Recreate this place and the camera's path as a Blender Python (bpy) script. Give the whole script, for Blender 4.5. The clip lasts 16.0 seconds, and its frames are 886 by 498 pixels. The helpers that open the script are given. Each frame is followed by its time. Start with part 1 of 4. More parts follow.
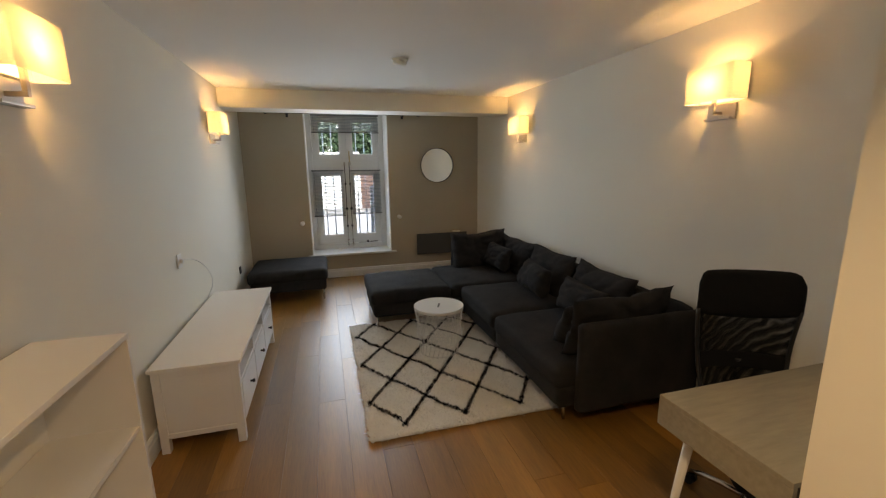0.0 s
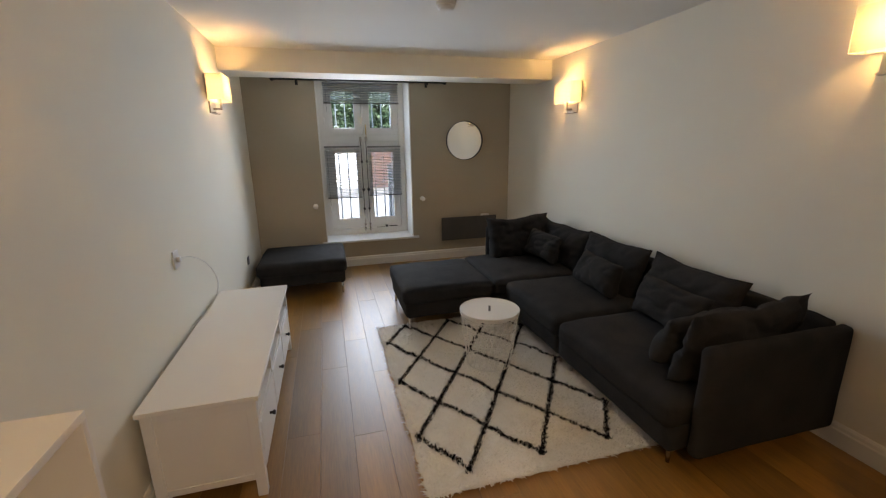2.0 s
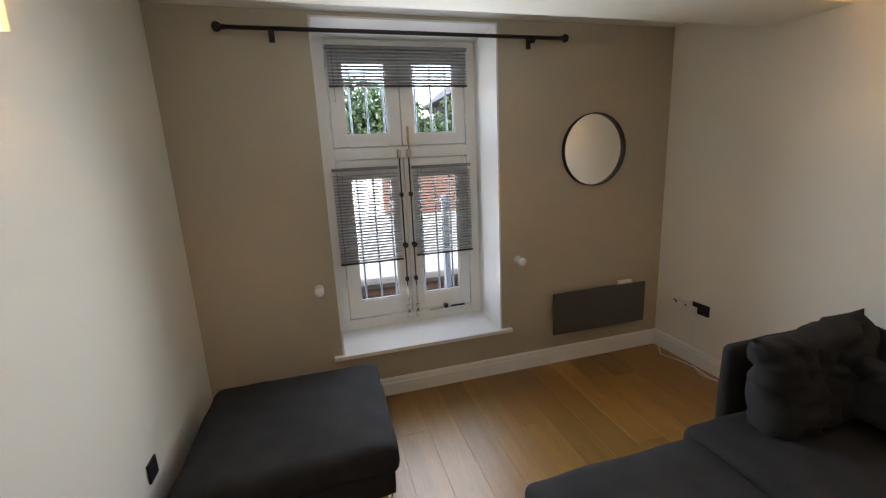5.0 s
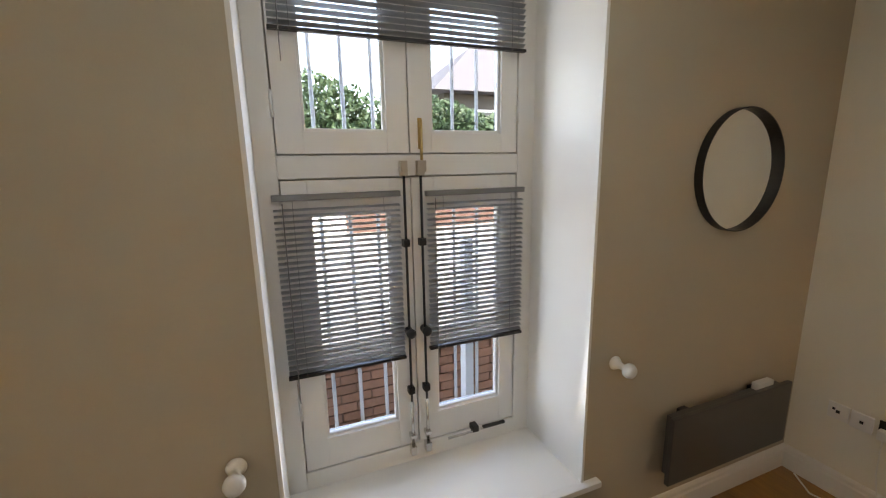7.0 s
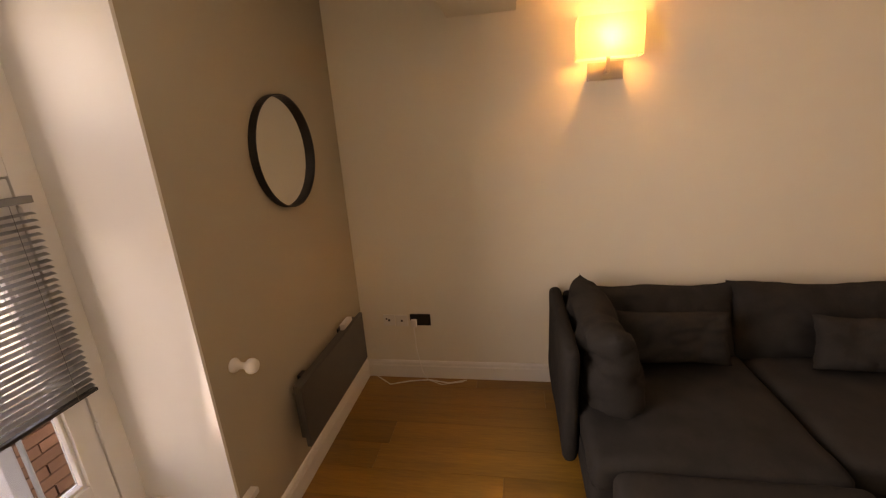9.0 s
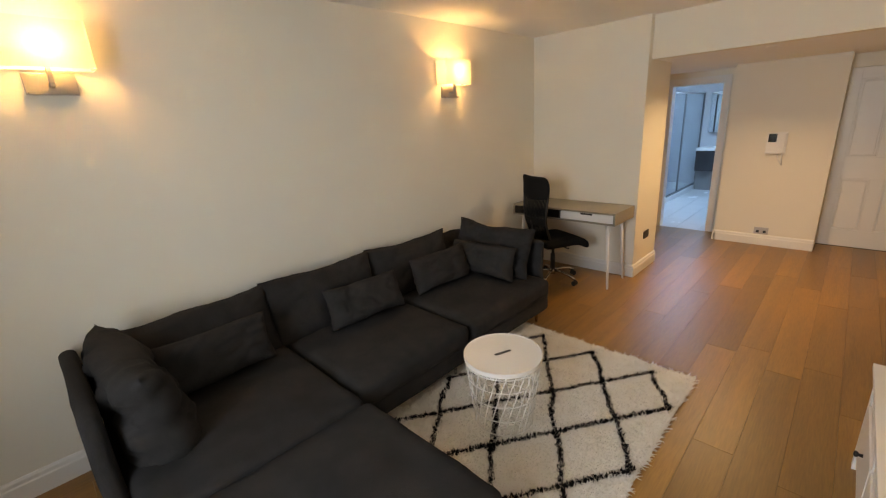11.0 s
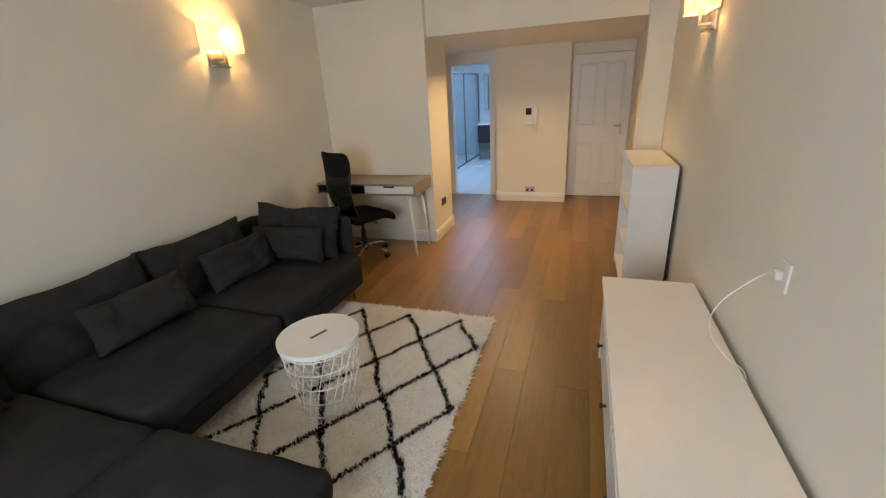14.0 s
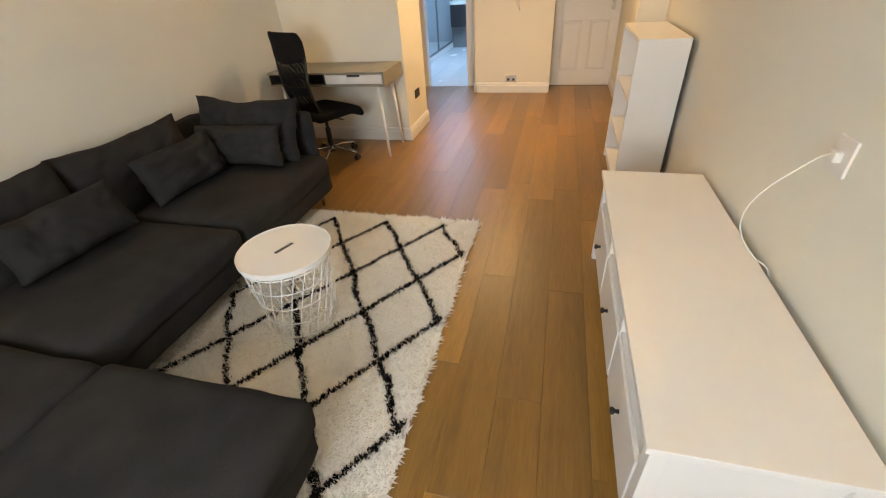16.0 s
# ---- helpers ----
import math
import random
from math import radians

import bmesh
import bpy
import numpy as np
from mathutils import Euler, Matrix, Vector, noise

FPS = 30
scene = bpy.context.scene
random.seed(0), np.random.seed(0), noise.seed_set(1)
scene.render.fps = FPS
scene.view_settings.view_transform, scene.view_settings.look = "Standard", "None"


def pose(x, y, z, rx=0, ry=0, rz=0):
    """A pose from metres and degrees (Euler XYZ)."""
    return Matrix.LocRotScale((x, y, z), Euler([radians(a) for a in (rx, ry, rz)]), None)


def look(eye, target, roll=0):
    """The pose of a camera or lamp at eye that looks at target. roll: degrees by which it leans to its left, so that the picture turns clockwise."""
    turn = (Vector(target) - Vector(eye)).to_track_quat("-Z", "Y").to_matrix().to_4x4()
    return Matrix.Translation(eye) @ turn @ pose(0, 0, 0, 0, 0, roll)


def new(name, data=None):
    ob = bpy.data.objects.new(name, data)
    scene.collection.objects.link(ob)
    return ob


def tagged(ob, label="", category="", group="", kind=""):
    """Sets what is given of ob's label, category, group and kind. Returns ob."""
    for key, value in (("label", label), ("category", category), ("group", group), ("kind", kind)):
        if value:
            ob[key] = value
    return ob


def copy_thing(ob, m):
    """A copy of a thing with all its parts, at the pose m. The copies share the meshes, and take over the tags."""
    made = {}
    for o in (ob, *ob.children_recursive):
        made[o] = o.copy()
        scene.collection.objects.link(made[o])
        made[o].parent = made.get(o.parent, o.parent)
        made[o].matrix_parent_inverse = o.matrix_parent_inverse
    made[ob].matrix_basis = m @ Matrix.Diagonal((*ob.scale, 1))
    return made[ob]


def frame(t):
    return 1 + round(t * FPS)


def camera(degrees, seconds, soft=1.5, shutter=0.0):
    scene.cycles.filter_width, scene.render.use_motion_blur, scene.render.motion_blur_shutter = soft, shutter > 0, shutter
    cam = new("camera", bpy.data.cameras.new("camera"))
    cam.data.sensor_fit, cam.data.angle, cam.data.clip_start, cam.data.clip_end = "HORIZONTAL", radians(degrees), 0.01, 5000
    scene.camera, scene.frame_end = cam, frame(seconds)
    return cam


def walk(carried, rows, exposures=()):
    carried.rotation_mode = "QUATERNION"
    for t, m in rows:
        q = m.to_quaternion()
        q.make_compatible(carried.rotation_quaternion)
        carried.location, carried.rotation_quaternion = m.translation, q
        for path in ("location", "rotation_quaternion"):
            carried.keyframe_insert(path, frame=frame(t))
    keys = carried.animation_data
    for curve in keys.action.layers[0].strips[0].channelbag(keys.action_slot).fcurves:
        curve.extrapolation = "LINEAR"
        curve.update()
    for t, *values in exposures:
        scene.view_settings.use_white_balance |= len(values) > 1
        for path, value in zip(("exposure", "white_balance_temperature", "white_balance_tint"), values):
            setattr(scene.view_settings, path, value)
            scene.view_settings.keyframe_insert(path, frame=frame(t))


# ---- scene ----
cam = camera(93.9, 16.0, soft=1.2)
PATH = [
    (0, (-0.262, -1.099, 1.661), (0.27, 0.786, 1.27), -0.74),
    (0.5, (-0.262, -1.079, 1.65), (0.253, 0.812, 1.267), -0.83),
    (1, (-0.282, -0.998, 1.633), (0.236, 0.887, 1.224), -0.73),
    (1.5, (-0.359, -0.754, 1.615), (0.162, 1.121, 1.166), -0.83),
    (2, (-0.438, -0.376, 1.634), (0.077, 1.489, 1.144), -0.83),
    (2.5, (-0.422, 0.096, 1.6), (0.039, 1.972, 1.097), -0.82),
    (3, (-0.412, 0.568, 1.595), (0.032, 2.452, 1.107), -0.91),
    (3.5, (-0.414, 1.059, 1.636), (0.003, 2.955, 1.172), -1.11),
    (4, (-0.413, 1.583, 1.663), (-0.022, 3.489, 1.198), -0.9),
    (4.2, (-0.433, 1.785, 1.643), (-0.029, 3.691, 1.19), -1.6),
    (6.3, (-0.529, 3.632, 1.727), (0.127, 5.474, 1.323), -1.27),
    (6.5, (-0.506, 3.76, 1.716), (0.15, 5.603, 1.319), -1.27),
    (7, (-0.419, 4.095, 1.728), (0.306, 5.912, 1.329), -1.09),
    (7.5, (-0.405, 4.311, 1.725), (0.566, 6.013, 1.341), -2.15),
    (8, (-0.462, 4.483, 1.736), (0.935, 5.849, 1.32), -3.76),
    (8.5, (-0.465, 4.461, 1.73), (1.271, 5.318, 1.237), -3.85),
    (9, (-0.44, 4.226, 1.736), (1.45, 4.566, 1.179), -3.99),
    (9.5, (-0.491, 4.098, 1.716), (1.41, 3.875, 1.131), -3.8),
    (10, (-0.515, 4.027, 1.733), (1.258, 3.329, 1.12), -3.37),
    (12.3, (-0.675, 3.93, 1.664), (0.174, 2.188, 1.151), -4.82),
    (12.5, (-0.676, 3.929, 1.673), (0.124, 2.165, 1.16), -4.81),
    (13, (-0.684, 3.919, 1.678), (0.027, 2.121, 1.152), -4.48),
    (13.5, (-0.687, 3.899, 1.673), (-0.029, 2.099, 1.084), -4.17),
    (14, (-0.657, 3.893, 1.645), (-0.04, 2.123, 0.933), -3.36),
    (14.5, (-0.633, 3.869, 1.598), (-0.04, 2.163, 0.724), -3.46),
    (15, (-0.628, 3.855, 1.541), (-0.063, 2.224, 0.517), -3.86),
    (15.5, (-0.599, 3.802, 1.505), (-0.077, 2.216, 0.39), -4.06),
    (16, (-0.534, 3.658, 1.502), (-0.069, 2.063, 0.375), -4.14),
]
EXPOSURES = [(0, 3.87, 9400, 21), (2.5, 4.12, 8800, 23), (4, 4.1, 8900, 24), (6.5, 4.45, 10100, 25), (7.5, 4.3, 10700, 25), (8.5, 4.0, 17500, 35), (9.0, 4.15, 25000, 46), (9.6, 4.5, 29000, 53), (10, 4.5, 15000, 33), (12.3, 4.3, 9600, 22), (14, 4.4, 9400, 21), (15, 4.75, 9600, 21), (16, 4.85, 10500, 21)]
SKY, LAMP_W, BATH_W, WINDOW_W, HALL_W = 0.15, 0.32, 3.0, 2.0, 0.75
scene.cycles.max_bounces, scene.cycles.diffuse_bounces = 16, 8
walk(cam, [(t, look(eye, target, roll)) for t, eye, target, roll in PATH], EXPOSURES)

# ---- world and sun ----
world = bpy.data.worlds.new("world")
scene.world = world
world.use_nodes = True
wn = world.node_tree
sky = wn.nodes.new("ShaderNodeTexSky")
sky.sky_type, sky.sun_disc = "NISHITA", False
sky.sun_elevation, sky.sun_rotation = radians(60), radians(150)
wn.links.new(sky.outputs[0], wn.nodes["Background"].inputs[0])
wn.nodes["Background"].inputs[1].default_value = SKY
sun = new("sun", bpy.data.lights.new("sun", "SUN"))
sun.data.energy, sun.data.angle, sun.data.color = 1.1, radians(12), (1.0, 0.96, 0.9)
sun.matrix_world = look((0, 0, 0), (math.sin(radians(150)) * -1, math.cos(radians(150)) * -1, -1.73))

for depth, drop, tall, share, spread in ((5.34, 0.09, 1.60, 1.0, 130), (5.68, 0.0, 1.90, 0.17, 180)):
    daylight = new("window_daylight", bpy.data.lights.new("window_daylight", "AREA"))
    daylight.data.shape, daylight.data.size, daylight.data.size_y = "RECTANGLE", 1.08, tall
    daylight.data.energy, daylight.data.color, daylight.data.spread = WINDOW_W * share, (0.49, 0.71, 1.0), radians(spread)
    daylight.matrix_world = look((0.10, depth, 1.49), (0.10, depth - 1.0, 1.49 - drop))


# ---- materials ----
def material(name, colour, rough=0.6, metal=0.0, scale=30.0, vary=0.08, bump=0.1, fine=400.0, sheen=0.0, spec=0.5, stretch=(1, 1, 1), random_tint=0.0, coat=0.0, grain=0.0):
    """A surface with cloudy variation at one scale and a fine relief at another."""
    m = bpy.data.materials.new(name)
    m.use_nodes = True
    n, l = m.node_tree.nodes, m.node_tree.links
    b = n["Principled BSDF"]
    b.inputs["Roughness"].default_value, b.inputs["Metallic"].default_value = rough, metal
    b.inputs["Specular IOR Level"].default_value = spec
    b.inputs["Sheen Weight"].default_value = sheen
    b.inputs["Coat Weight"].default_value, b.inputs["Coat Roughness"].default_value = coat, 0.42
    tc, mp = n.new("ShaderNodeTexCoord"), n.new("ShaderNodeMapping")
    mp.inputs["Scale"].default_value = stretch
    info = n.new("ShaderNodeObjectInfo")
    shift = n.new("ShaderNodeVectorMath")
    shift.operation = "SCALE"
    shift.inputs[0].default_value = (17.0, 31.0, 11.0)
    l.new(info.outputs["Random"], shift.inputs["Scale"])
    l.new(shift.outputs[0], mp.inputs["Location"])
    l.new(tc.outputs["Object"], mp.inputs[0])
    big, small = n.new("ShaderNodeTexNoise"), n.new("ShaderNodeTexNoise")
    big.inputs["Scale"].default_value, small.inputs["Scale"].default_value = scale, fine
    big.inputs["Detail"].default_value = 5
    small.inputs["Detail"].default_value = 3
    l.new(mp.outputs[0], big.inputs["Vector"]), l.new(mp.outputs[0], small.inputs["Vector"])
    mix = n.new("ShaderNodeMix")
    mix.data_type = "RGBA"
    mix.inputs["A"].default_value = (*[c * (1 - vary) for c in colour], 1)
    mix.inputs["B"].default_value = (*[min(1, c * (1 + vary)) for c in colour], 1)
    fac = big.outputs["Fac"]
    if grain:
        blend = n.new("ShaderNodeMix")
        blend.inputs["Factor"].default_value = grain
        l.new(big.outputs["Fac"], blend.inputs["A"]), l.new(small.outputs["Fac"], blend.inputs["B"])
        steep = n.new("ShaderNodeMapRange")
        steep.inputs["From Min"].default_value, steep.inputs["From Max"].default_value = 0.32, 0.68
        l.new(blend.outputs["Result"], steep.inputs["Value"])
        fac = steep.outputs[0]
    l.new(fac, mix.inputs["Factor"])
    out = mix.outputs["Result"]
    if random_tint:
        hsv, rng = n.new("ShaderNodeHueSaturation"), n.new("ShaderNodeMapRange")
        rng.inputs["To Min"].default_value, rng.inputs["To Max"].default_value = 1 - random_tint, 1 + random_tint
        l.new(info.outputs["Random"], rng.inputs["Value"]), l.new(rng.outputs[0], hsv.inputs["Value"]), l.new(out, hsv.inputs["Color"])
        out = hsv.outputs[0]
    l.new(out, b.inputs["Base Color"])
    rr = n.new("ShaderNodeMapRange")
    rr.inputs["To Min"].default_value, rr.inputs["To Max"].default_value = max(0.02, rough - 0.08), min(1, rough + 0.08)
    l.new(big.outputs["Fac"], rr.inputs["Value"]), l.new(rr.outputs[0], b.inputs["Roughness"])
    if bump:
        bp = n.new("ShaderNodeBump")
        bp.inputs["Strength"].default_value, bp.inputs["Distance"].default_value = bump, 0.002
        l.new(small.outputs["Fac"], bp.inputs["Height"]), l.new(bp.outputs[0], b.inputs["Normal"])
    return m


WHITE_WALL = material("white_wall_paint", (0.80, 0.77, 0.68), 0.75, scale=1.7, vary=0.03, bump=0.12, fine=160, spec=0.25)
TAUPE = material("taupe_wall_paint", (0.455, 0.40, 0.315), 0.75, scale=1.7, vary=0.04, bump=0.12, fine=160, spec=0.25)
CEILING = material("ceiling_paint", (0.84, 0.83, 0.80), 0.85, scale=1.3, vary=0.03, bump=0.1, fine=140, spec=0.2)
GLOSS_WHITE = material("white_gloss_woodwork", (0.78, 0.775, 0.75), 0.35, scale=4, vary=0.03, bump=0.06, fine=90)
FURNITURE_WHITE = material("white_lacquer", (0.80, 0.79, 0.765), 0.34, scale=6, vary=0.02, bump=0.03, fine=200)
OAK = material("oiled_oak", (0.28, 0.134, 0.028), 0.40, scale=4, vary=0.26, bump=0.06, fine=34, stretch=(4, 0.3, 4), random_tint=0.25, spec=0.5, coat=0.5, grain=0.45)
FABRIC = material("charcoal_fabric", (0.029, 0.0285, 0.029), 0.95, scale=7, vary=0.34, bump=0.9, fine=320, spec=0.12, grain=0.5)
BLACK_METAL = material("black_metal", (0.012, 0.011, 0.011), 0.4, scale=20, vary=0.2, bump=0.05)
BLACK_PLASTIC = material("black_plastic", (0.012, 0.012, 0.012), 0.45, scale=20, vary=0.2, bump=0.08)
CHROME = material("brushed_chrome", (0.62, 0.60, 0.57), 0.22, 1.0, scale=40, vary=0.06, bump=0.03)
STEEL = material("satin_nickel", (0.50, 0.46, 0.41), 0.32, 1.0, scale=40, vary=0.08, bump=0.03)
BRASS = material("worn_brass", (0.55, 0.38, 0.16), 0.3, 1.0, scale=40, vary=0.15, bump=0.04)
WHITE_PLASTIC = material("white_plastic", (0.78, 0.77, 0.74), 0.35, scale=20, vary=0.03, bump=0.02)
RADIATOR = material("anthracite_enamel", (0.075, 0.072, 0.068), 0.4, scale=8, vary=0.08, bump=0.04)
DESK_TOP = material("greige_desk_laminate", (0.29, 0.26, 0.20), 0.4, scale=12, vary=0.12, bump=0.05, fine=90, stretch=(0.7, 4, 4), grain=0.15)
DARK_WOOD = material("dark_laminate", (0.035, 0.030, 0.027), 0.5, scale=12, vary=0.15, bump=0.05)
MESH_FABRIC = material("black_chair_fabric", (0.010, 0.010, 0.010), 0.9, scale=30, vary=0.3, bump=0.4, fine=900, spec=0.15)


def wool():
    """Pale fibres that let part of the light through."""
    m = bpy.data.materials.new("cream_wool_pile")
    m.use_nodes = True
    n, l = m.node_tree.nodes, m.node_tree.links
    n.remove(n["Principled BSDF"])
    d, t, mix = n.new("ShaderNodeBsdfDiffuse"), n.new("ShaderNodeBsdfTranslucent"), n.new("ShaderNodeMixShader")
    tex, tint = n.new("ShaderNodeTexNoise"), n.new("ShaderNodeMix")
    tex.inputs["Scale"].default_value, tex.inputs["Detail"].default_value = 14, 5
    tint.data_type = "RGBA"
    tint.inputs["A"].default_value, tint.inputs["B"].default_value = (0.93, 0.905, 0.85, 1), (0.985, 0.98, 0.965, 1)
    coord = n.new("ShaderNodeTexCoord")
    l.new(coord.outputs["Object"], tex.inputs["Vector"]), l.new(tex.outputs["Fac"], tint.inputs["Factor"])
    l.new(tint.outputs["Result"], d.inputs[0]), l.new(tint.outputs["Result"], t.inputs[0])
    mix.inputs[0].default_value = 0.45
    l.new(d.outputs[0], mix.inputs[1]), l.new(t.outputs[0], mix.inputs[2])
    l.new(mix.outputs[0], n["Material Output"].inputs[0])
    return m


RUG_WHITE = wool()
RUG_BLACK = material("black_wool_pile", (0.014, 0.012, 0.012), 0.95, scale=14, vary=0.2, bump=0.0, spec=0.1)
HOUSE_BRICK = material("dark_house_brick", (0.065, 0.055, 0.05), 0.9, scale=3, vary=0.3, bump=0.5, fine=40)
BRICK = material("brown_brick", (0.17, 0.085, 0.060), 0.9, scale=3, vary=0.3, bump=0.5, fine=40, random_tint=0.2)
PAVING = material("grey_paving", (0.24, 0.236, 0.225), 0.9, scale=3, vary=0.25, bump=0.4, fine=60)
# brown stone, with the shade down in the light well put into the colour
WELL = material("shaded_brown_stone", (0.075, 0.060, 0.048), 0.9, scale=3, vary=0.3, bump=0.4, fine=60)
BAR_PAINT = material("grey_railing_paint", (0.52, 0.54, 0.55), 0.5, scale=20, vary=0.1, bump=0.05)
LEAF = material("hedge_leaf", (0.045, 0.09, 0.038), 0.6, scale=5, vary=0.4, bump=0.1)
ROOF = material("slate_roof", (0.10, 0.095, 0.10), 0.8, scale=6, vary=0.2, bump=0.3, fine=30)
TILE = material("white_floor_tile", (0.72, 0.72, 0.72), 0.25, scale=3, vary=0.04, bump=0.03, random_tint=0.03)
BATH_WALL = material("pale_wall_tile", (0.62, 0.63, 0.64), 0.25, scale=3, vary=0.05, bump=0.03)
VANITY = material("dark_vanity_front", (0.03, 0.028, 0.03), 0.35, scale=10, vary=0.1, bump=0.03)
GREY_PANEL = material("grey_panel", (0.20, 0.20, 0.20), 0.5, scale=6, vary=0.1, bump=0.05)
DARK_SCREEN = material("dark_screen", (0.01, 0.012, 0.013), 0.12, scale=10, vary=0.1, bump=0.0)


def woven(m):
    """Two layers of net over one another let light through in soft swirls."""
    n, l = m.node_tree.nodes, m.node_tree.links
    tc, wave, rng = n.new("ShaderNodeTexCoord"), n.new("ShaderNodeTexWave"), n.new("ShaderNodeMapRange")
    wave.inputs["Scale"].default_value, wave.inputs["Distortion"].default_value, wave.inputs["Detail"].default_value = 11.0, 5.0, 1.0
    wave.bands_direction = "DIAGONAL"
    rng.inputs["To Min"].default_value, rng.inputs["To Max"].default_value = 0.55, 0.93
    l.new(tc.outputs["Object"], wave.inputs["Vector"]), l.new(wave.outputs["Fac"], rng.inputs["Value"])
    l.new(rng.outputs[0], n["Principled BSDF"].inputs["Alpha"])
    return m


CHAIR_NET = woven(material("black_chair_net", (0.010, 0.010, 0.010), 0.85, scale=30, vary=0.3, bump=0.2, fine=900, spec=0.2))


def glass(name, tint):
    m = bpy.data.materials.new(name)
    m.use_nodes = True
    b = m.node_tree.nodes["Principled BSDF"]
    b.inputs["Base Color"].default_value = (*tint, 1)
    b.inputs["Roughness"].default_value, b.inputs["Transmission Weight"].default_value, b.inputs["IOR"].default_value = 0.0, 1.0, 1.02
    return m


# tint added to the panes to dim the over-bright view outdoors
GLASS = glass("view_dimming_glass", (0.35, 0.43, 0.48))
SHOWER_GLASS = glass("shower_glass", (0.86, 0.93, 0.95))
MIRROR = bpy.data.materials.new("mirror_silver")
MIRROR.use_nodes = True
mb = MIRROR.node_tree.nodes["Principled BSDF"]
mb.inputs["Base Color"].default_value, mb.inputs["Metallic"].default_value, mb.inputs["Roughness"].default_value = (0.9, 0.9, 0.88, 1), 1.0, 0.02


def thin_sheet(name, dark, light, through_share):
    """A thin sheet that lets part of the light through."""
    m = bpy.data.materials.new(name)
    m.use_nodes = True
    n, l = m.node_tree.nodes, m.node_tree.links
    n.remove(n["Principled BSDF"])
    d, t, mix = n.new("ShaderNodeBsdfDiffuse"), n.new("ShaderNodeBsdfTranslucent"), n.new("ShaderNodeMixShader")
    tex, ramp = n.new("ShaderNodeTexNoise"), n.new("ShaderNodeMix")
    tex.inputs["Scale"].default_value = 250
    ramp.data_type = "RGBA"
    ramp.inputs["A"].default_value, ramp.inputs["B"].default_value = (*dark, 1), (*light, 1)
    l.new(tex.outputs["Fac"], ramp.inputs["Factor"])
    l.new(ramp.outputs["Result"], d.inputs[0]), l.new(ramp.outputs["Result"], t.inputs[0])
    mix.inputs[0].default_value = through_share
    l.new(d.outputs[0], mix.inputs[1]), l.new(t.outputs[0], mix.inputs[2])
    l.new(mix.outputs[0], n["Material Output"].inputs[0])
    return m


SHADE = thin_sheet("cream_shade_cloth", (0.74, 0.66, 0.52), (0.86, 0.79, 0.66), 0.30)
SLAT = thin_sheet("silver_blind_slat", (0.50, 0.52, 0.54), (0.56, 0.58, 0.60), 0.62)


# ---- mesh helpers ----
def box(bm, x0, x1, y0, y1, z0, z1, m=None):
    vs = [bm.verts.new((x, y, z)) for x in (x0, x1) for y in (y0, y1) for z in (z0, z1)]
    for f in ((0, 1, 3, 2), (4, 6, 7, 5), (0, 4, 5, 1), (2, 3, 7, 6), (0, 2, 6, 4), (1, 5, 7, 3)):
        bm.faces.new([vs[i] for i in f])
    if m is not None:
        bmesh.ops.transform(bm, matrix=m, verts=vs)
    return vs


def rod(bm, a, b, r, r2=None, n=12):
    """A round bar from a to b, capped."""
    a, b = Vector(a), Vector(b)
    r2 = r if r2 is None else r2
    q = (b - a).to_track_quat("Z", "Y").to_matrix()
    rings = [[bm.verts.new(p + q @ Vector((k * math.cos(i * math.tau / n), k * math.sin(i * math.tau / n), 0))) for i in range(n)] for p, k in ((a, r), (b, r2))]
    for i in range(n):
        bm.faces.new((rings[0][i], rings[0][(i + 1) % n], rings[1][(i + 1) % n], rings[1][i]))
    bm.faces.new(rings[0][::-1]), bm.faces.new(rings[1])


def lathe(bm, centre, axis, profile, n=24):
    """Turns (radius, height) pairs round an axis."""
    q = Vector(axis).to_track_quat("Z", "Y").to_matrix()
    rings = [[bm.verts.new(Vector(centre) + q @ Vector((r * math.cos(i * math.tau / n), r * math.sin(i * math.tau / n), h))) for i in range(n)] for r, h in profile]
    for a, b in zip(rings, rings[1:]):
        for i in range(n):
            bm.faces.new((a[i], a[(i + 1) % n], b[(i + 1) % n], b[i]))
    bm.faces.new(rings[0][::-1]), bm.faces.new(rings[-1])


def tube(bm, points, r, n=8):
    pts = [Vector(p) for p in points]
    rings = []
    for i, p in enumerate(pts):
        d = pts[min(i + 1, len(pts) - 1)] - pts[max(i - 1, 0)]
        q = d.to_track_quat("Z", "Y").to_matrix()
        rings.append([bm.verts.new(p + q @ Vector((r * math.cos(k * math.tau / n), r * math.sin(k * math.tau / n), 0))) for k in range(n)])
    for a, b in zip(rings, rings[1:]):
        for k in range(n):
            bm.faces.new((a[k], a[(k + 1) % n], b[(k + 1) % n], b[k]))
    bm.faces.new(rings[0][::-1]), bm.faces.new(rings[-1])


def smooth_path(points, steps=5):
    """Rounds a line of points off into a flowing curve."""
    p = [Vector(q) for q in points]
    out = []
    for i in range(len(p) - 1):
        a, b, c, d = p[max(i - 1, 0)], p[i], p[i + 1], p[min(i + 2, len(p) - 1)]
        for k in range(steps):
            u = k / steps
            out.append(0.5 * (2 * b + (c - a) * u + (2 * a - 5 * b + 4 * c - d) * u * u + (3 * b - a - 3 * c + d) * u ** 3))
    return out + [p[-1]]


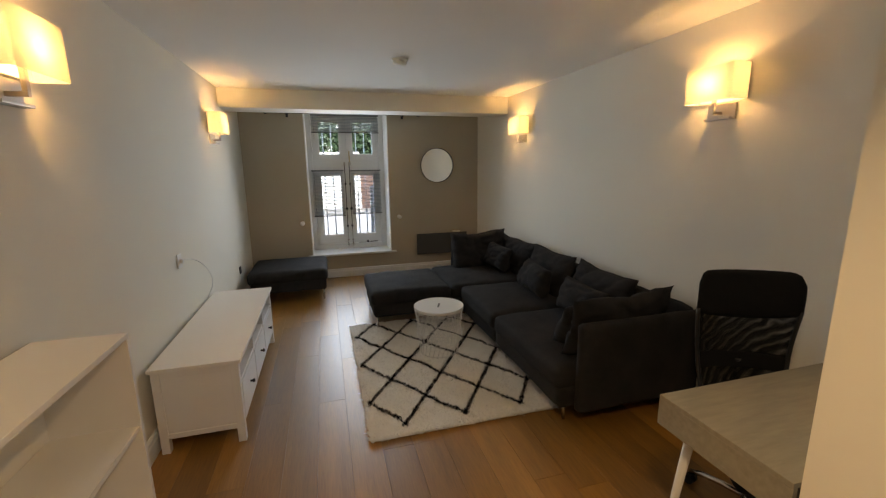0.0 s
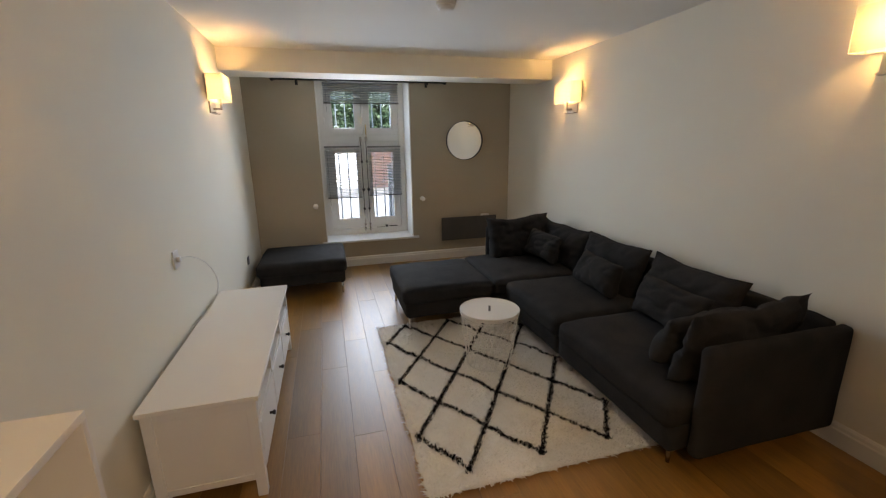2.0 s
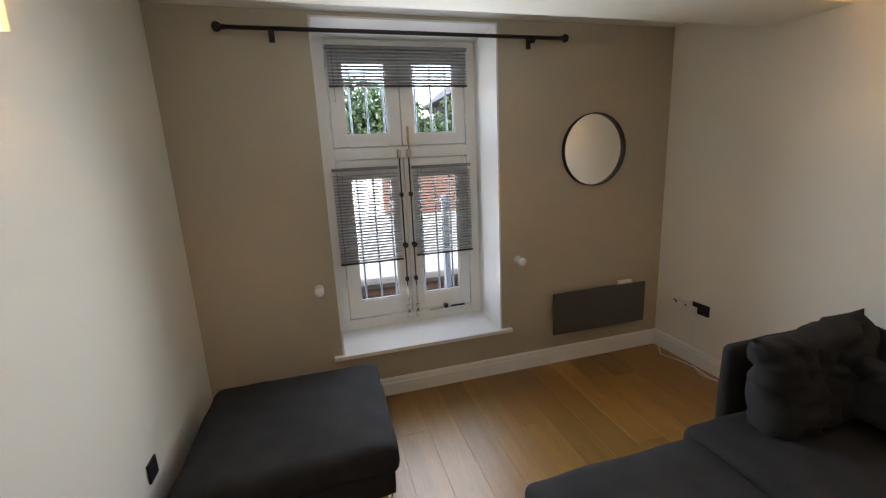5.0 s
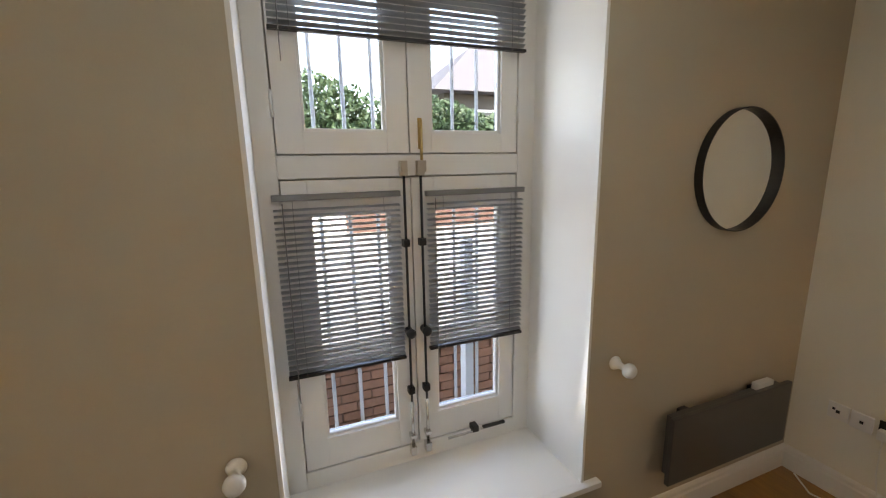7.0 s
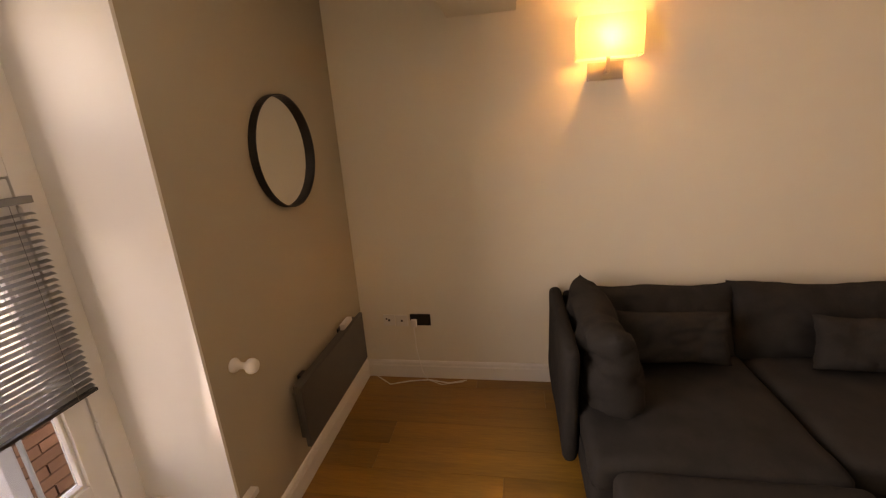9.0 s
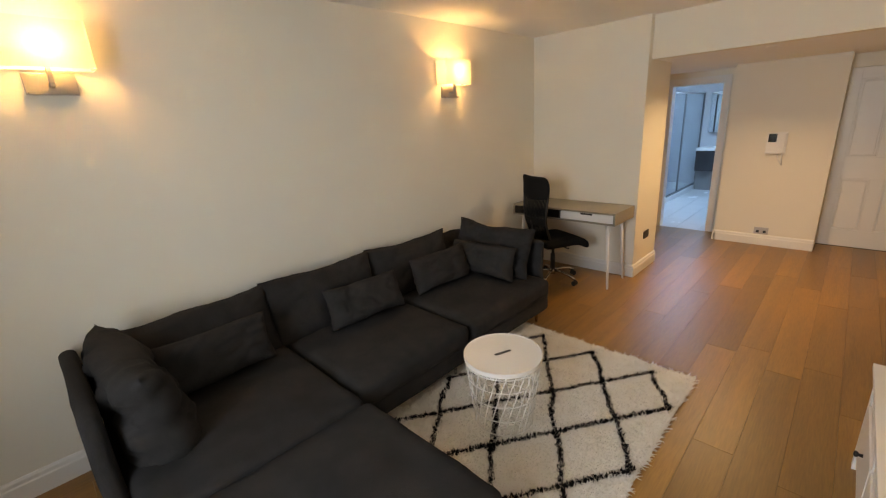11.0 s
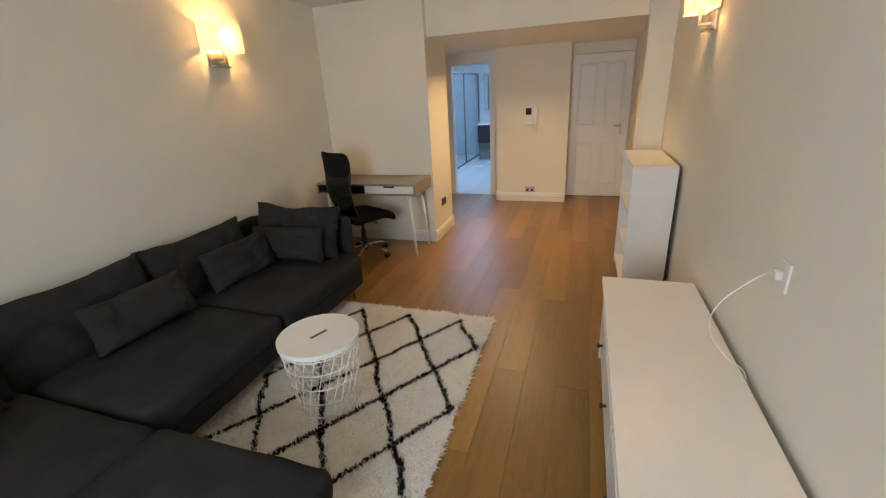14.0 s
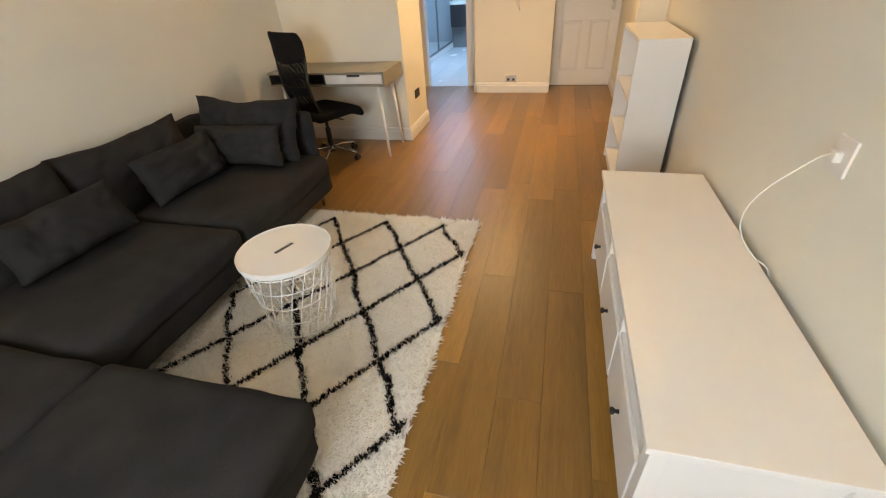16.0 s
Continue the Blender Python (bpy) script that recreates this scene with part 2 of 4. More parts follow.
def soft_box(bm, x0, x1, y0, y1, z0, z1, r, puff=0.0, n=14, wobble=0.004, seed=0):
    """A padded block with rounded edges and a swelling top."""
    c = Vector(((x0 + x1) / 2, (y0 + y1) / 2, (z0 + z1) / 2))
    half = Vector(((x1 - x0) / 2, (y1 - y0) / 2, (z1 - z0) / 2))
    grid = {}
    ticks = [math.copysign(abs(s) ** 0.55, s) for s in np.linspace(-1, 1, n + 1)]

    def vert(i, j, k):
        if (i, j, k) not in grid:
            p = Vector((ticks[i] * half.x, ticks[j] * half.y, ticks[k] * half.z))
            inner = Vector([max(-h + min(r, h), min(h - min(r, h), v)) for v, h in zip(p, half)])
            d = p - inner
            if d.length > 1e-6:
                p = inner + d.normalized() * min(r, half.x, half.y, half.z)
            if ticks[k] > 0:
                p.z += puff * (1 - (p.x / half.x) ** 2) * (1 - (p.y / half.y) ** 2) * ticks[k]
            w = c + p
            p += wobble * noise.noise_vector(w * 7 + Vector((seed, 0, 0)))
            grid[i, j, k] = bm.verts.new(c + p)
        return grid[i, j, k]

    for a in range(n):
        for b in range(n):
            for e in (0, n):
                for quad in ([(e, a, b), (e, a + 1, b), (e, a + 1, b + 1), (e, a, b + 1)], [(a, e, b), (a, e, b + 1), (a + 1, e, b + 1), (a + 1, e, b)], [(a, b, e), (a + 1, b, e), (a + 1, b + 1, e), (a, b + 1, e)]):
                    bm.faces.new([vert(*q) for q in (quad if e else quad[::-1])])


def pillow(bm, w, h, t, seed=0, n=30, m=20, sag=0.09, crumple=1.0, full=0.6):
    """A cushion standing in the xz plane, its middle at the origin, with pointed corners, a sagging top edge and creases."""
    def place(i, j, side):
        u, v = 2 * i / n - 1, 2 * j / m - 1
        x = w / 2 * u * (1 - 0.06 * (1 - v * v))
        z = h / 2 * v * (1 - (sag if v > 0 else 0.04) * (1 - u * u))
        th = t / 2 * ((1 - u ** 4) * (1 - v ** 4)) ** full * (1 - 0.22 * v)
        k = Vector((x * 6 + seed * 3.1, z * 6, side * 2.0))
        th *= 1 + 0.22 * noise.noise(k)
        crease = abs(noise.noise(Vector((x * 5 + z * 4 + seed * 1.7, z * 11 - x * 3, side + seed))))
        th -= 0.022 * crumple * max(0.0, 1 - crease * 6) * min(1.0, th / 0.03)
        p = Vector((x, side * th, z - 0.03 * h * u * u * (v < 0)))
        return p + 0.014 * crumple * noise.noise_vector(Vector((x * 4 + seed, z * 4, seed))) + 0.006 * crumple * noise.noise_vector(Vector((x * 13 + seed, z * 13, side)))
    sheets = {}
    for side in (-1, 1):
        for i in range(n + 1):
            for j in range(m + 1):
                rim = i in (0, n) or j in (0, m)
                if rim and (1, i, j) not in sheets and side == 1:
                    sheets[1, i, j] = sheets[-1, i, j]
                elif (side, i, j) not in sheets:
                    sheets[side, i, j] = bm.verts.new(place(i, j, side))
    for side in (-1, 1):
        for i in range(n):
            for j in range(m):
                q = [sheets[side, i, j], sheets[side, i + 1, j], sheets[side, i + 1, j + 1], sheets[side, i, j + 1]]
                bm.faces.new(q if side < 0 else q[::-1])


def part(name, bm, mat, parent=None, label="", bevel=0.0, smooth=False, seg=2):
    if bevel:
        bmesh.ops.bevel(bm, geom=bm.edges[:], offset=bevel, segments=seg, affect="EDGES", profile=0.6, clamp_overlap=True)
    bmesh.ops.recalc_face_normals(bm, faces=bm.faces)
    me = bpy.data.meshes.new(name)
    bm.to_mesh(me)
    bm.free()
    if smooth:
        me.polygons.foreach_set("use_smooth", [True] * len(me.polygons))
    me.materials.append(mat)
    ob = new(name, me)
    if parent is not None:
        ob.parent = parent
    if label:
        tagged(ob, label)
    return ob


def boxes(name, mat, parent, *sizes, bevel=0.0, label="", m=None):
    bm = bmesh.new()
    for s in sizes:
        box(bm, *s, m)
    return part(name, bm, mat, parent, label, bevel)


def thing(name, label, category, group="", at=None):
    ob = new(name)
    ob.empty_display_size = 0.1
    if at is not None:
        ob.matrix_world = at
    return tagged(ob, label, category, group)


def shell(name, label, mat, *sizes, category="wall"):
    return tagged(boxes(name, mat, None, *sizes), label, category, kind="structure")


# ---- structure ----
XL, XR, YW, YB, ZC = -1.335, 2.15, 5.325, -0.43, 2.545
HXL, NIBX, NIBY, HY, HZ, HC = -1.12, 0.92, -1.10, -2.795, 2.168, 2.172
OX0, OX1, OZ0, OZ1 = -0.492, 0.705, 0.351, 2.521
T = 0.16
HXW = -1.25
EX0, EX1 = HXW, -0.43
shell("wall_west", "smooth off-white painted plaster wall", WHITE_WALL, (XL - T, XL, YB, YW, 0, ZC))
shell("wall_east", "smooth off-white painted plaster wall behind the sofa", WHITE_WALL, (XR, XR + T, YB, YW, 0, ZC))
shell("wall_window", "taupe painted feature wall with deep window opening", TAUPE,
      (XL - T, OX0, YW, YW + 0.55, -0.1, ZC), (OX1, XR + T, YW, YW + 0.55, -0.1, ZC), (OX0, OX1, YW, YW + 0.55, -0.1, OZ0), (OX0, OX1, YW, YW + 0.55, OZ1, ZC))
shell("wall_desk", "off-white wall block behind the desk", WHITE_WALL, (NIBX, XR + T, NIBY, YB, 0, ZC))
shell("wall_hall_west", "off-white pier and hallway wall", WHITE_WALL, (XL - T, HXW, HY - 0.15, YB - 0.2, 0, ZC), (XL - T, HXL, YB - 0.2, YB, 0, ZC))
shell("wall_hall_east", "off-white hallway side wall", WHITE_WALL, (1.52, 1.68, HY, NIBY, 0, HC))
DX0, DX1, DZ = 0.745, 1.40, 2.03

shell("wall_hall_end", "off-white hallway end wall with doorway", WHITE_WALL,
      (DX1, 1.68, HY - 0.14, HY, 0, HC), (0.585, DX0, HY - 0.14, HY, 0, HC), (DX0, DX1, HY - 0.14, HY, DZ, HC), (EX0, EX1, HY - 0.14, HY, 2.03, HC))
shell("wall_pillar", "off-white boxed-out wall pillar in hallway", WHITE_WALL, (EX1, 0.585, HY - 0.14, -2.415, 0, HC))
shell("wall_bulkhead", "off-white bulkhead over the hallway opening", WHITE_WALL, (HXL, NIBX, YB - 0.20, YB - 0.08, HZ, ZC))
shell("beam", "off-white boxed ceiling beam across the room", WHITE_WALL, (XL, XR, 4.193, 4.58, 2.335, ZC), category="beam")
shell("ceiling", "matt white painted plaster ceiling", CEILING, (XL - T, XR + T, YB - 0.20, YW + 0.55, ZC, ZC + 0.1), category="ceiling")
shell("ceiling_hall", "lowered matt white hallway ceiling", CEILING, (HXW, 1.68, HY - 0.14, YB - 0.20, HC, HC + 0.08), category="ceiling")
floor = shell("floor", "sub-floor under oak boards", DARK_WOOD, (XL - T, XR + T, HY, YW, -0.12, -0.014), (XL - T, EX1, HY - 0.15, HY, -0.12, 0.003), category="floor")

# bathroom beyond the doorway
BY = -6.65
shell("wall_bath", "pale tiled bathroom walls", BATH_WALL, (0.40, 0.56, BY, HY - 0.14, 0, 2.4), (2.75, 2.9, BY, HY - 0.14, 0, 2.4), (0.40, 2.9, BY - 0.15, BY, 0, 2.4),
      (1.68, 2.9, HY - 0.14, HY - 0.01, 0, 2.4))
shell("ceiling_bath", "white bathroom ceiling", CEILING, (0.40, 2.9, BY - 0.15, HY - 0.01, 2.4, 2.5), category="ceiling")
bath_floor = shell("floor_bath", "grout bed under white bathroom tiles", GREY_PANEL, (0.40, 2.9, BY, HY, -0.12, -0.006), category="floor")


def skirting(name, x0, y0, x1, y1):
    """A moulded board along a wall whose room side lies to the left of the way from the first point to the second."""
    bm = bmesh.new()
    d = Vector((x1 - x0, y1 - y0, 0))
    side = Vector((-d.y, d.x, 0)).normalized()
    prof = ((0, 0), (0.019, 0), (0.019, 0.092), (0.014, 0.100), (0.013, 0.118), (0.006, 0.130), (0, 0.132))
    ends = [[bm.verts.new(Vector((x, y, 0)) + side * o + Vector((0, 0, h))) for o, h in prof] for x, y in ((x0, y0), (x1, y1))]
    for i in range(len(prof)):
        j = (i + 1) % len(prof)
        bm.faces.new((ends[0][i], ends[0][j], ends[1][j], ends[1][i]))
    bm.faces.new(ends[0]), bm.faces.new(ends[1][::-1])
    return tagged(part(name, bm, GLOSS_WHITE), "white moulded skirting board along the wall", "skirting board", kind="structure")


S = 0.019
skirting("baseboard", XL, YW - S, XL, YB)
skirting("baseboard", XR, YW, XL, YW)
skirting("baseboard", XR, YB, XR, YW - S)
skirting("baseboard", NIBX, YB, XR - S, YB)
skirting("baseboard", NIBX, NIBY, NIBX, YB + S)
skirting("baseboard", HXL, YB + S, HXL, YB - 0.2)
skirting("baseboard", HXW, YB - 0.2, HXW, HY + S)
skirting("baseboard", XL + S, YB, HXL + S, YB)
skirting("baseboard", EX1, -2.415, 0.585 + S, -2.415)
skirting("baseboard", 0.585, HY + 0.02, 0.585, -2.415 + S)

# ---- window ----
tagged(boxes("window_reveal", GLOSS_WHITE, None, (OX0 - 0.001, OX0 + 0.012, YW - 0.004, 5.76, OZ0, OZ1), (OX1 - 0.012, OX1 + 0.001, YW - 0.004, 5.76, OZ0, OZ1), (OX0, OX1, YW - 0.004, 5.76, OZ1 - 0.012, OZ1)),
       "white painted deep window reveal lining", "window reveal", kind="structure")
tagged(boxes("window_sill", GLOSS_WHITE, None, (OX0, OX1, YW, 5.80, OZ0 - 0.004, OZ0 + 0.016), (OX0 - 0.06, OX1 + 0.075, YW - 0.035, YW + 0.002, OZ0 - 0.012, OZ0 + 0.016), bevel=0.004),
       "white gloss window sill board with overhanging nose", "window sill", kind="structure")
win = tagged(new("window_1"), "tall white timber casement window, closed, four leaves", "window", kind="structure")
FY0, FY1 = 5.76, 5.83
boxes("window_frame", GLOSS_WHITE, win, (OX0 - 0.01, -0.415, FY0, FY1, 0.286, 2.46), (0.588, OX1 + 0.01, FY0, FY1, 0.286, 2.46), (-0.415, 0.588, FY0, FY1, 0.286, 0.372),
      (-0.415, 0.588, FY0, FY1, 2.345, 2.46), (-0.415, 0.588, FY0, FY1, 1.585, 1.668), bevel=0.003)
boxes("window_stop", GLOSS_WHITE, win, (-0.43, -0.39, 5.832, 5.845, 0.30, 2.40), (0.565, 0.60, 5.832, 5.845, 0.30, 2.40), (0.065, 0.11, 5.832, 5.845, 0.30, 2.40), (-0.39, 0.065, 5.832, 5.845, 0.30, 0.40), (0.11, 0.565, 5.832, 5.845, 0.30, 0.40), (-0.39, 0.065, 5.832, 5.845, 1.56, 1.69), (0.11, 0.565, 5.832, 5.845, 1.56, 1.69), (-0.39, 0.065, 5.832, 5.845, 2.32, 2.40), (0.11, 0.565, 5.832, 5.845, 2.32, 2.40))


def casement(x0, x1, z0, z1, gx0, gx1, gz0, gz1):
    f = boxes("casement", GLOSS_WHITE, win, (x0, gx0, FY0 + 0.004, FY1, z0, z1), (gx1, x1, FY0 + 0.004, FY1, z0, z1), (gx0, gx1, FY0 + 0.004, FY1, z0, gz0), (gx0, gx1, FY0 + 0.004, FY1, gz1, z1), bevel=0.002)
    b = 0.012
    boxes("glazing_bead", GLOSS_WHITE, f, (gx0, gx0 + b, 5.778, 5.80, gz0, gz1), (gx1 - b, gx1, 5.778, 5.80, gz0, gz1), (gx0 + b, gx1 - b, 5.778, 5.80, gz0, gz0 + b), (gx0 + b, gx1 - b, 5.778, 5.80, gz1 - b, gz1), bevel=0.003)
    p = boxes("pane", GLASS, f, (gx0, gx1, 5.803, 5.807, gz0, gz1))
    # no shadow from the pane, so its dimming tint spares the daylight indoors
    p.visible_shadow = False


casement(-0.410, 0.085, 0.378, 1.579, -0.318, -0.003, 0.508, 1.45)
casement(0.090, 0.583, 0.378, 1.579, 0.186, 0.507, 0.508, 1.45)
casement(-0.410, 0.085, 1.674, 2.339, -0.316, -0.003, 1.754, 2.25)
casement(0.090, 0.583, 1.674, 2.339, 0.183, 0.507, 1.754, 2.25)

for x, s in ((0.053, 1), (0.124, -1)):
    bolt = thing("window_bolt", "chrome and black espagnolette bolt on the window stile", "window bolt", "window bolts")
    bm = bmesh.new()
    rod(bm, (x, 5.742, 0.345), (x, 5.742, 1.60), 0.0055)
    part("bolt_rod", bm, BLACK_METAL, bolt, smooth=True)
    for z, hh in ((0.335, 0.045), (0.42, 0.02), (0.64, 0.03), (1.30, 0.03), (1.585, 0.06)):
        boxes("keeper", STEEL if z > 1.5 else CHROME if z < 0.5 else BLACK_METAL, bolt, (x - 0.014, x + 0.014, 5.730, 5.765, z, z + hh), bevel=0.003)
    bm = bmesh.new()
    lathe(bm, (x, 5.765, 0.93), (0, -1, 0), ((0.016, 0), (0.018, 0.012), (0.012, 0.03), (0.02, 0.042), (0.021, 0.056), (0.010, 0.064)), 16)
    part("turn_knob", bm, BLACK_METAL, bolt, smooth=True)
    bm = bmesh.new()
    rod(bm, (x, 5.741, 0.37), (x, 5.741, 0.60), 0.0075)
    part("sleeve", bm, CHROME, bolt, smooth=True)
latch = thing("window_latch", "brass surface bolt on the upper window leaf", "window latch")
bm = bmesh.new()
rod(bm, (0.132, 5.745, 1.60), (0.132, 5.745, 1.80), 0.006)
part("bolt_rod", bm, BRASS, latch, smooth=True)
boxes("bolt_plate", BRASS, latch, (0.124, 0.140, 5.755, 5.765, 1.69, 1.81), bevel=0.002)
boxes("keeper", STEEL, latch, (0.116, 0.148, 5.735, 5.765, 1.60, 1.645), bevel=0.003)
stay = thing("window_stay", "chrome casement stay along the window base", "window stay")
bm = bmesh.new()
tube(bm, [(0.22, 5.73, 0.376), (0.34, 5.728, 0.380), (0.44, 5.728, 0.384), (0.50, 5.735, 0.388)], 0.006)
part("stay_arm", bm, CHROME, stay, smooth=True)
boxes("stay_peg", BLACK_METAL, stay, (0.345, 0.375, 5.72, 5.765, 0.376, 0.405), (0.40, 0.52, 5.722, 5.738, 0.380, 0.392), bevel=0.002)
for x in (-0.414, 0.586):
    for z in (0.62, 1.40, 1.80, 2.2):
        bm = bmesh.new()
        rod(bm, (x, 5.757, z), (x, 5.757, z + 0.09), 0.006)
        hinge = part("hinge", bm, GLOSS_WHITE, win, smooth=True)


def blind(x0, x1, z0, z1, tilt, label):
    b = thing("venetian_blind", label, "blind", "venetian blinds")
    Y = 5.735
    boxes("head_rail", GREY_PANEL, b, (x0, x1, Y - 0.013, Y + 0.018, z1 - 0.022, z1), bevel=0.002)
    boxes("bottom_rail", BLACK_METAL, b, (x0, x1, Y - 0.012, Y + 0.012, z0, z0 + 0.012), bevel=0.002)
    n = int((z1 - 0.034 - z0 - 0.025) / 0.0218) + 1
    bm = bmesh.new()
    for i, dy in enumerate((-0.012, -0.004, 0.004, 0.012)):
        for x in (0, x1 - x0 - 0.006):
            bm.verts.new((x, dy, 0.0014 * (1 if i in (1, 2) else 0)))
    v = list(bm.verts)
    for i in range(3):
        bm.faces.new((v[2 * i], v[2 * i + 1], v[2 * i + 3], v[2 * i + 2]))
    bmesh.ops.solidify(bm, geom=bm.faces[:], thickness=0.0006)
    first = part("slat", bm, SLAT, b)
    for i in range(n):
        o = first if i == 0 else new("slat", first.data)
        o.parent = b
        o.matrix_world = pose(x0 + 0.003, Y, z0 + 0.025 + i * 0.0218, tilt)
    for x in (x0 + 0.07, x1 - 0.07):
        bm = bmesh.new()
        rod(bm, (x, Y - 0.014, z0), (x, Y - 0.014, z1 - 0.02), 0.0008, n=5)
        part("ladder_cord", bm, GREY_PANEL, b)
    bm = bmesh.new()
    rod(bm, (x0 + 0.035, Y - 0.018, z1 - 0.03), (x0 + 0.035, Y - 0.018, z0 - 0.1), 0.002, n=6)
    part("tilt_wand", bm, GREY_PANEL, b)
    return b


blind(-0.445, 0.032, 0.818, 1.530, 18, "silver-grey venetian blind on lower window leaf, lowered")
blind(0.142, 0.606, 0.835, 1.524, 18, "silver-grey venetian blind on lower window leaf, lowered")
blind(-0.405, 0.602, 2.078, 2.345, -25, "wide silver-grey venetian blind over upper window leaves, half raised")

# the window and its fittings, set to their true width, height and depth in the opening
FIT = Matrix.Translation((0.1025, -0.015, 0.448)) @ Matrix.Diagonal((1.012, 1.0, 1.02, 1.0)) @ Matrix.Translation((-0.0875, 0.0, -0.372))
for ob in [o for o in scene.objects if o.parent is None and o.name.split(".")[0] in ("window_1", "window_bolt", "window_latch", "window_stay", "venetian_blind")]:
    ob.matrix_world = FIT

# ---- outdoors ----
tagged(boxes("ground", PAVING, None, (-60, 60, 7.18, 140, -0.3, 0.33)), "pale paving outside beyond the light well", "ground", kind="structure")
tagged(boxes("light_well_floor", WELL, None, (-6, 8, YW + 0.55, 7.0, -0.5, -0.3)), "brown stone light well floor outside the window, darkened for shade", "ground", kind="structure")
rail = thing("window_railing", "pale grey painted metal bars outside the window", "railing")
for i in range(10):
    bm = bmesh.new()
    rod(bm, (-0.50 + i * 0.13, 6.02, -0.2), (-0.50 + i * 0.13, 6.02, 2.6), 0.009, n=8)
    part("bar", bm, BAR_PAINT, rail, smooth=True)
boxes("rail", BAR_PAINT, rail, (-0.55, 0.72, 6.005, 6.035, -0.28, -0.20))
boxes("rail", GLOSS_WHITE, rail, (-0.55, 0.72, 6.005, 6.035, 2.55, 2.6))
boxes("post", BATH_WALL, rail, (0.48, 0.53, 6.04, 6.11, -0.3, 1.35), bevel=0.004)
garden = thing("garden_wall", "brown brick retaining wall of the light well", "garden wall")
# core and coping take the same shade-darkened stone colour
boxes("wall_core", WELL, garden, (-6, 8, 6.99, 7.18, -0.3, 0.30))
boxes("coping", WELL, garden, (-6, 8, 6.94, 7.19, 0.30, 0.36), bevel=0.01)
bm = bmesh.new()
box(bm, 0, 0.215, 0, 0.03, 0, 0.065)
brick = part("brick", bm, BRICK, garden)
k = 0
for r in range(8):
    for c in range(22):
        o = brick if k == 0 else new("brick", brick.data)
        o.parent = garden
        o.matrix_world = pose(-1.9 + c * 0.225 + (r % 2) * 0.112, 6.962 + random.uniform(-0.003, 0.003), -0.298 + r * 0.075)
        k += 1


def leaf_mass(name, label, cx, cy, cz, sx, sy, sz, count, size):
    rng = np.random.default_rng(7)
    verts, faces = [], []
    for i in range(count):
        d = rng.normal(size=3)
        d /= np.linalg.norm(d)
        p = d * (0.45 + 0.55 * rng.random() ** 0.6) * (1 + 0.22 * math.sin(d[0] * 9 + d[2] * 5))
        p = np.array((cx + p[0] * sx, cy + p[1] * sy, cz + p[2] * sz))
        a, b = rng.normal(size=3), rng.normal(size=3)
        a, b = a / np.linalg.norm(a) * size, b / np.linalg.norm(b) * size * 0.6
        n0 = len(verts)
        verts += [tuple(p - a), tuple(p + b), tuple(p + a), tuple(p - b)]
        faces.append((n0, n0 + 1, n0 + 2, n0 + 3))
    me = bpy.data.meshes.new(name)
    me.from_pydata(verts, [], faces)
    me.materials.append(LEAF)
    return tagged(new(name, me), label, "hedge", kind="stuff")


tagged(boxes("street_wall", GLOSS_WHITE, None, (-12, 0.9, 12.9, 13.2, 0.33, 2.15)), "pale rendered street wall across the paving", "wall", kind="structure")
tagged(boxes("street_wall", BRICK, None, (0.9, 12, 12.9, 13.2, 0.33, 2.0)), "red-brown brick street wall across the paving", "wall", kind="structure")
leaf_mass("hedge", "leafy green hedge beyond the garden wall", -2.0, 15.0, 2.0, 6.0, 1.2, 1.75, 46000, 0.085)
leaf_mass("hedge", "leafy green hedge beyond the garden wall", 5.5, 15.5, 1.8, 4.5, 1.2, 1.6, 36000, 0.085)
house = thing("house", "brown brick house with a slate roof in the distance", "house")
HX, HYY = 6.1, 20.0
boxes("wall", HOUSE_BRICK, house, (HX, HX + 9, HYY, HYY + 7, 0.02, 4.6))
bm = bmesh.new()
rv = [bm.verts.new(p) for p in ((HX - 0.7, HYY - 0.7, 4.5), (HX + 9.7, HYY - 0.7, 4.5), (HX + 9.7, HYY + 7.7, 4.5), (HX - 0.7, HYY + 7.7, 4.5), (HX + 3, HYY + 3.5, 7.4), (HX + 6, HYY + 3.5, 7.4))]
for f in ((0, 1, 5, 4), (1, 2, 5), (2, 3, 4, 5), (3, 0, 4), (3, 2, 1, 0)):
    bm.faces.new([rv[i] for i in f])
part("roof", bm, ROOF, house)
for c in range(3):
    w = boxes("window", GLOSS_WHITE, house, (HX + 1.2 + c * 2.6, HX + 2.3 + c * 2.6, HYY - 0.06, HYY, 2.6, 3.9))
    boxes("pane", DARK_SCREEN, w, (HX + 1.3 + c * 2.6, HX + 2.2 + c * 2.6, HYY - 0.075, HYY - 0.06, 2.7, 3.8))

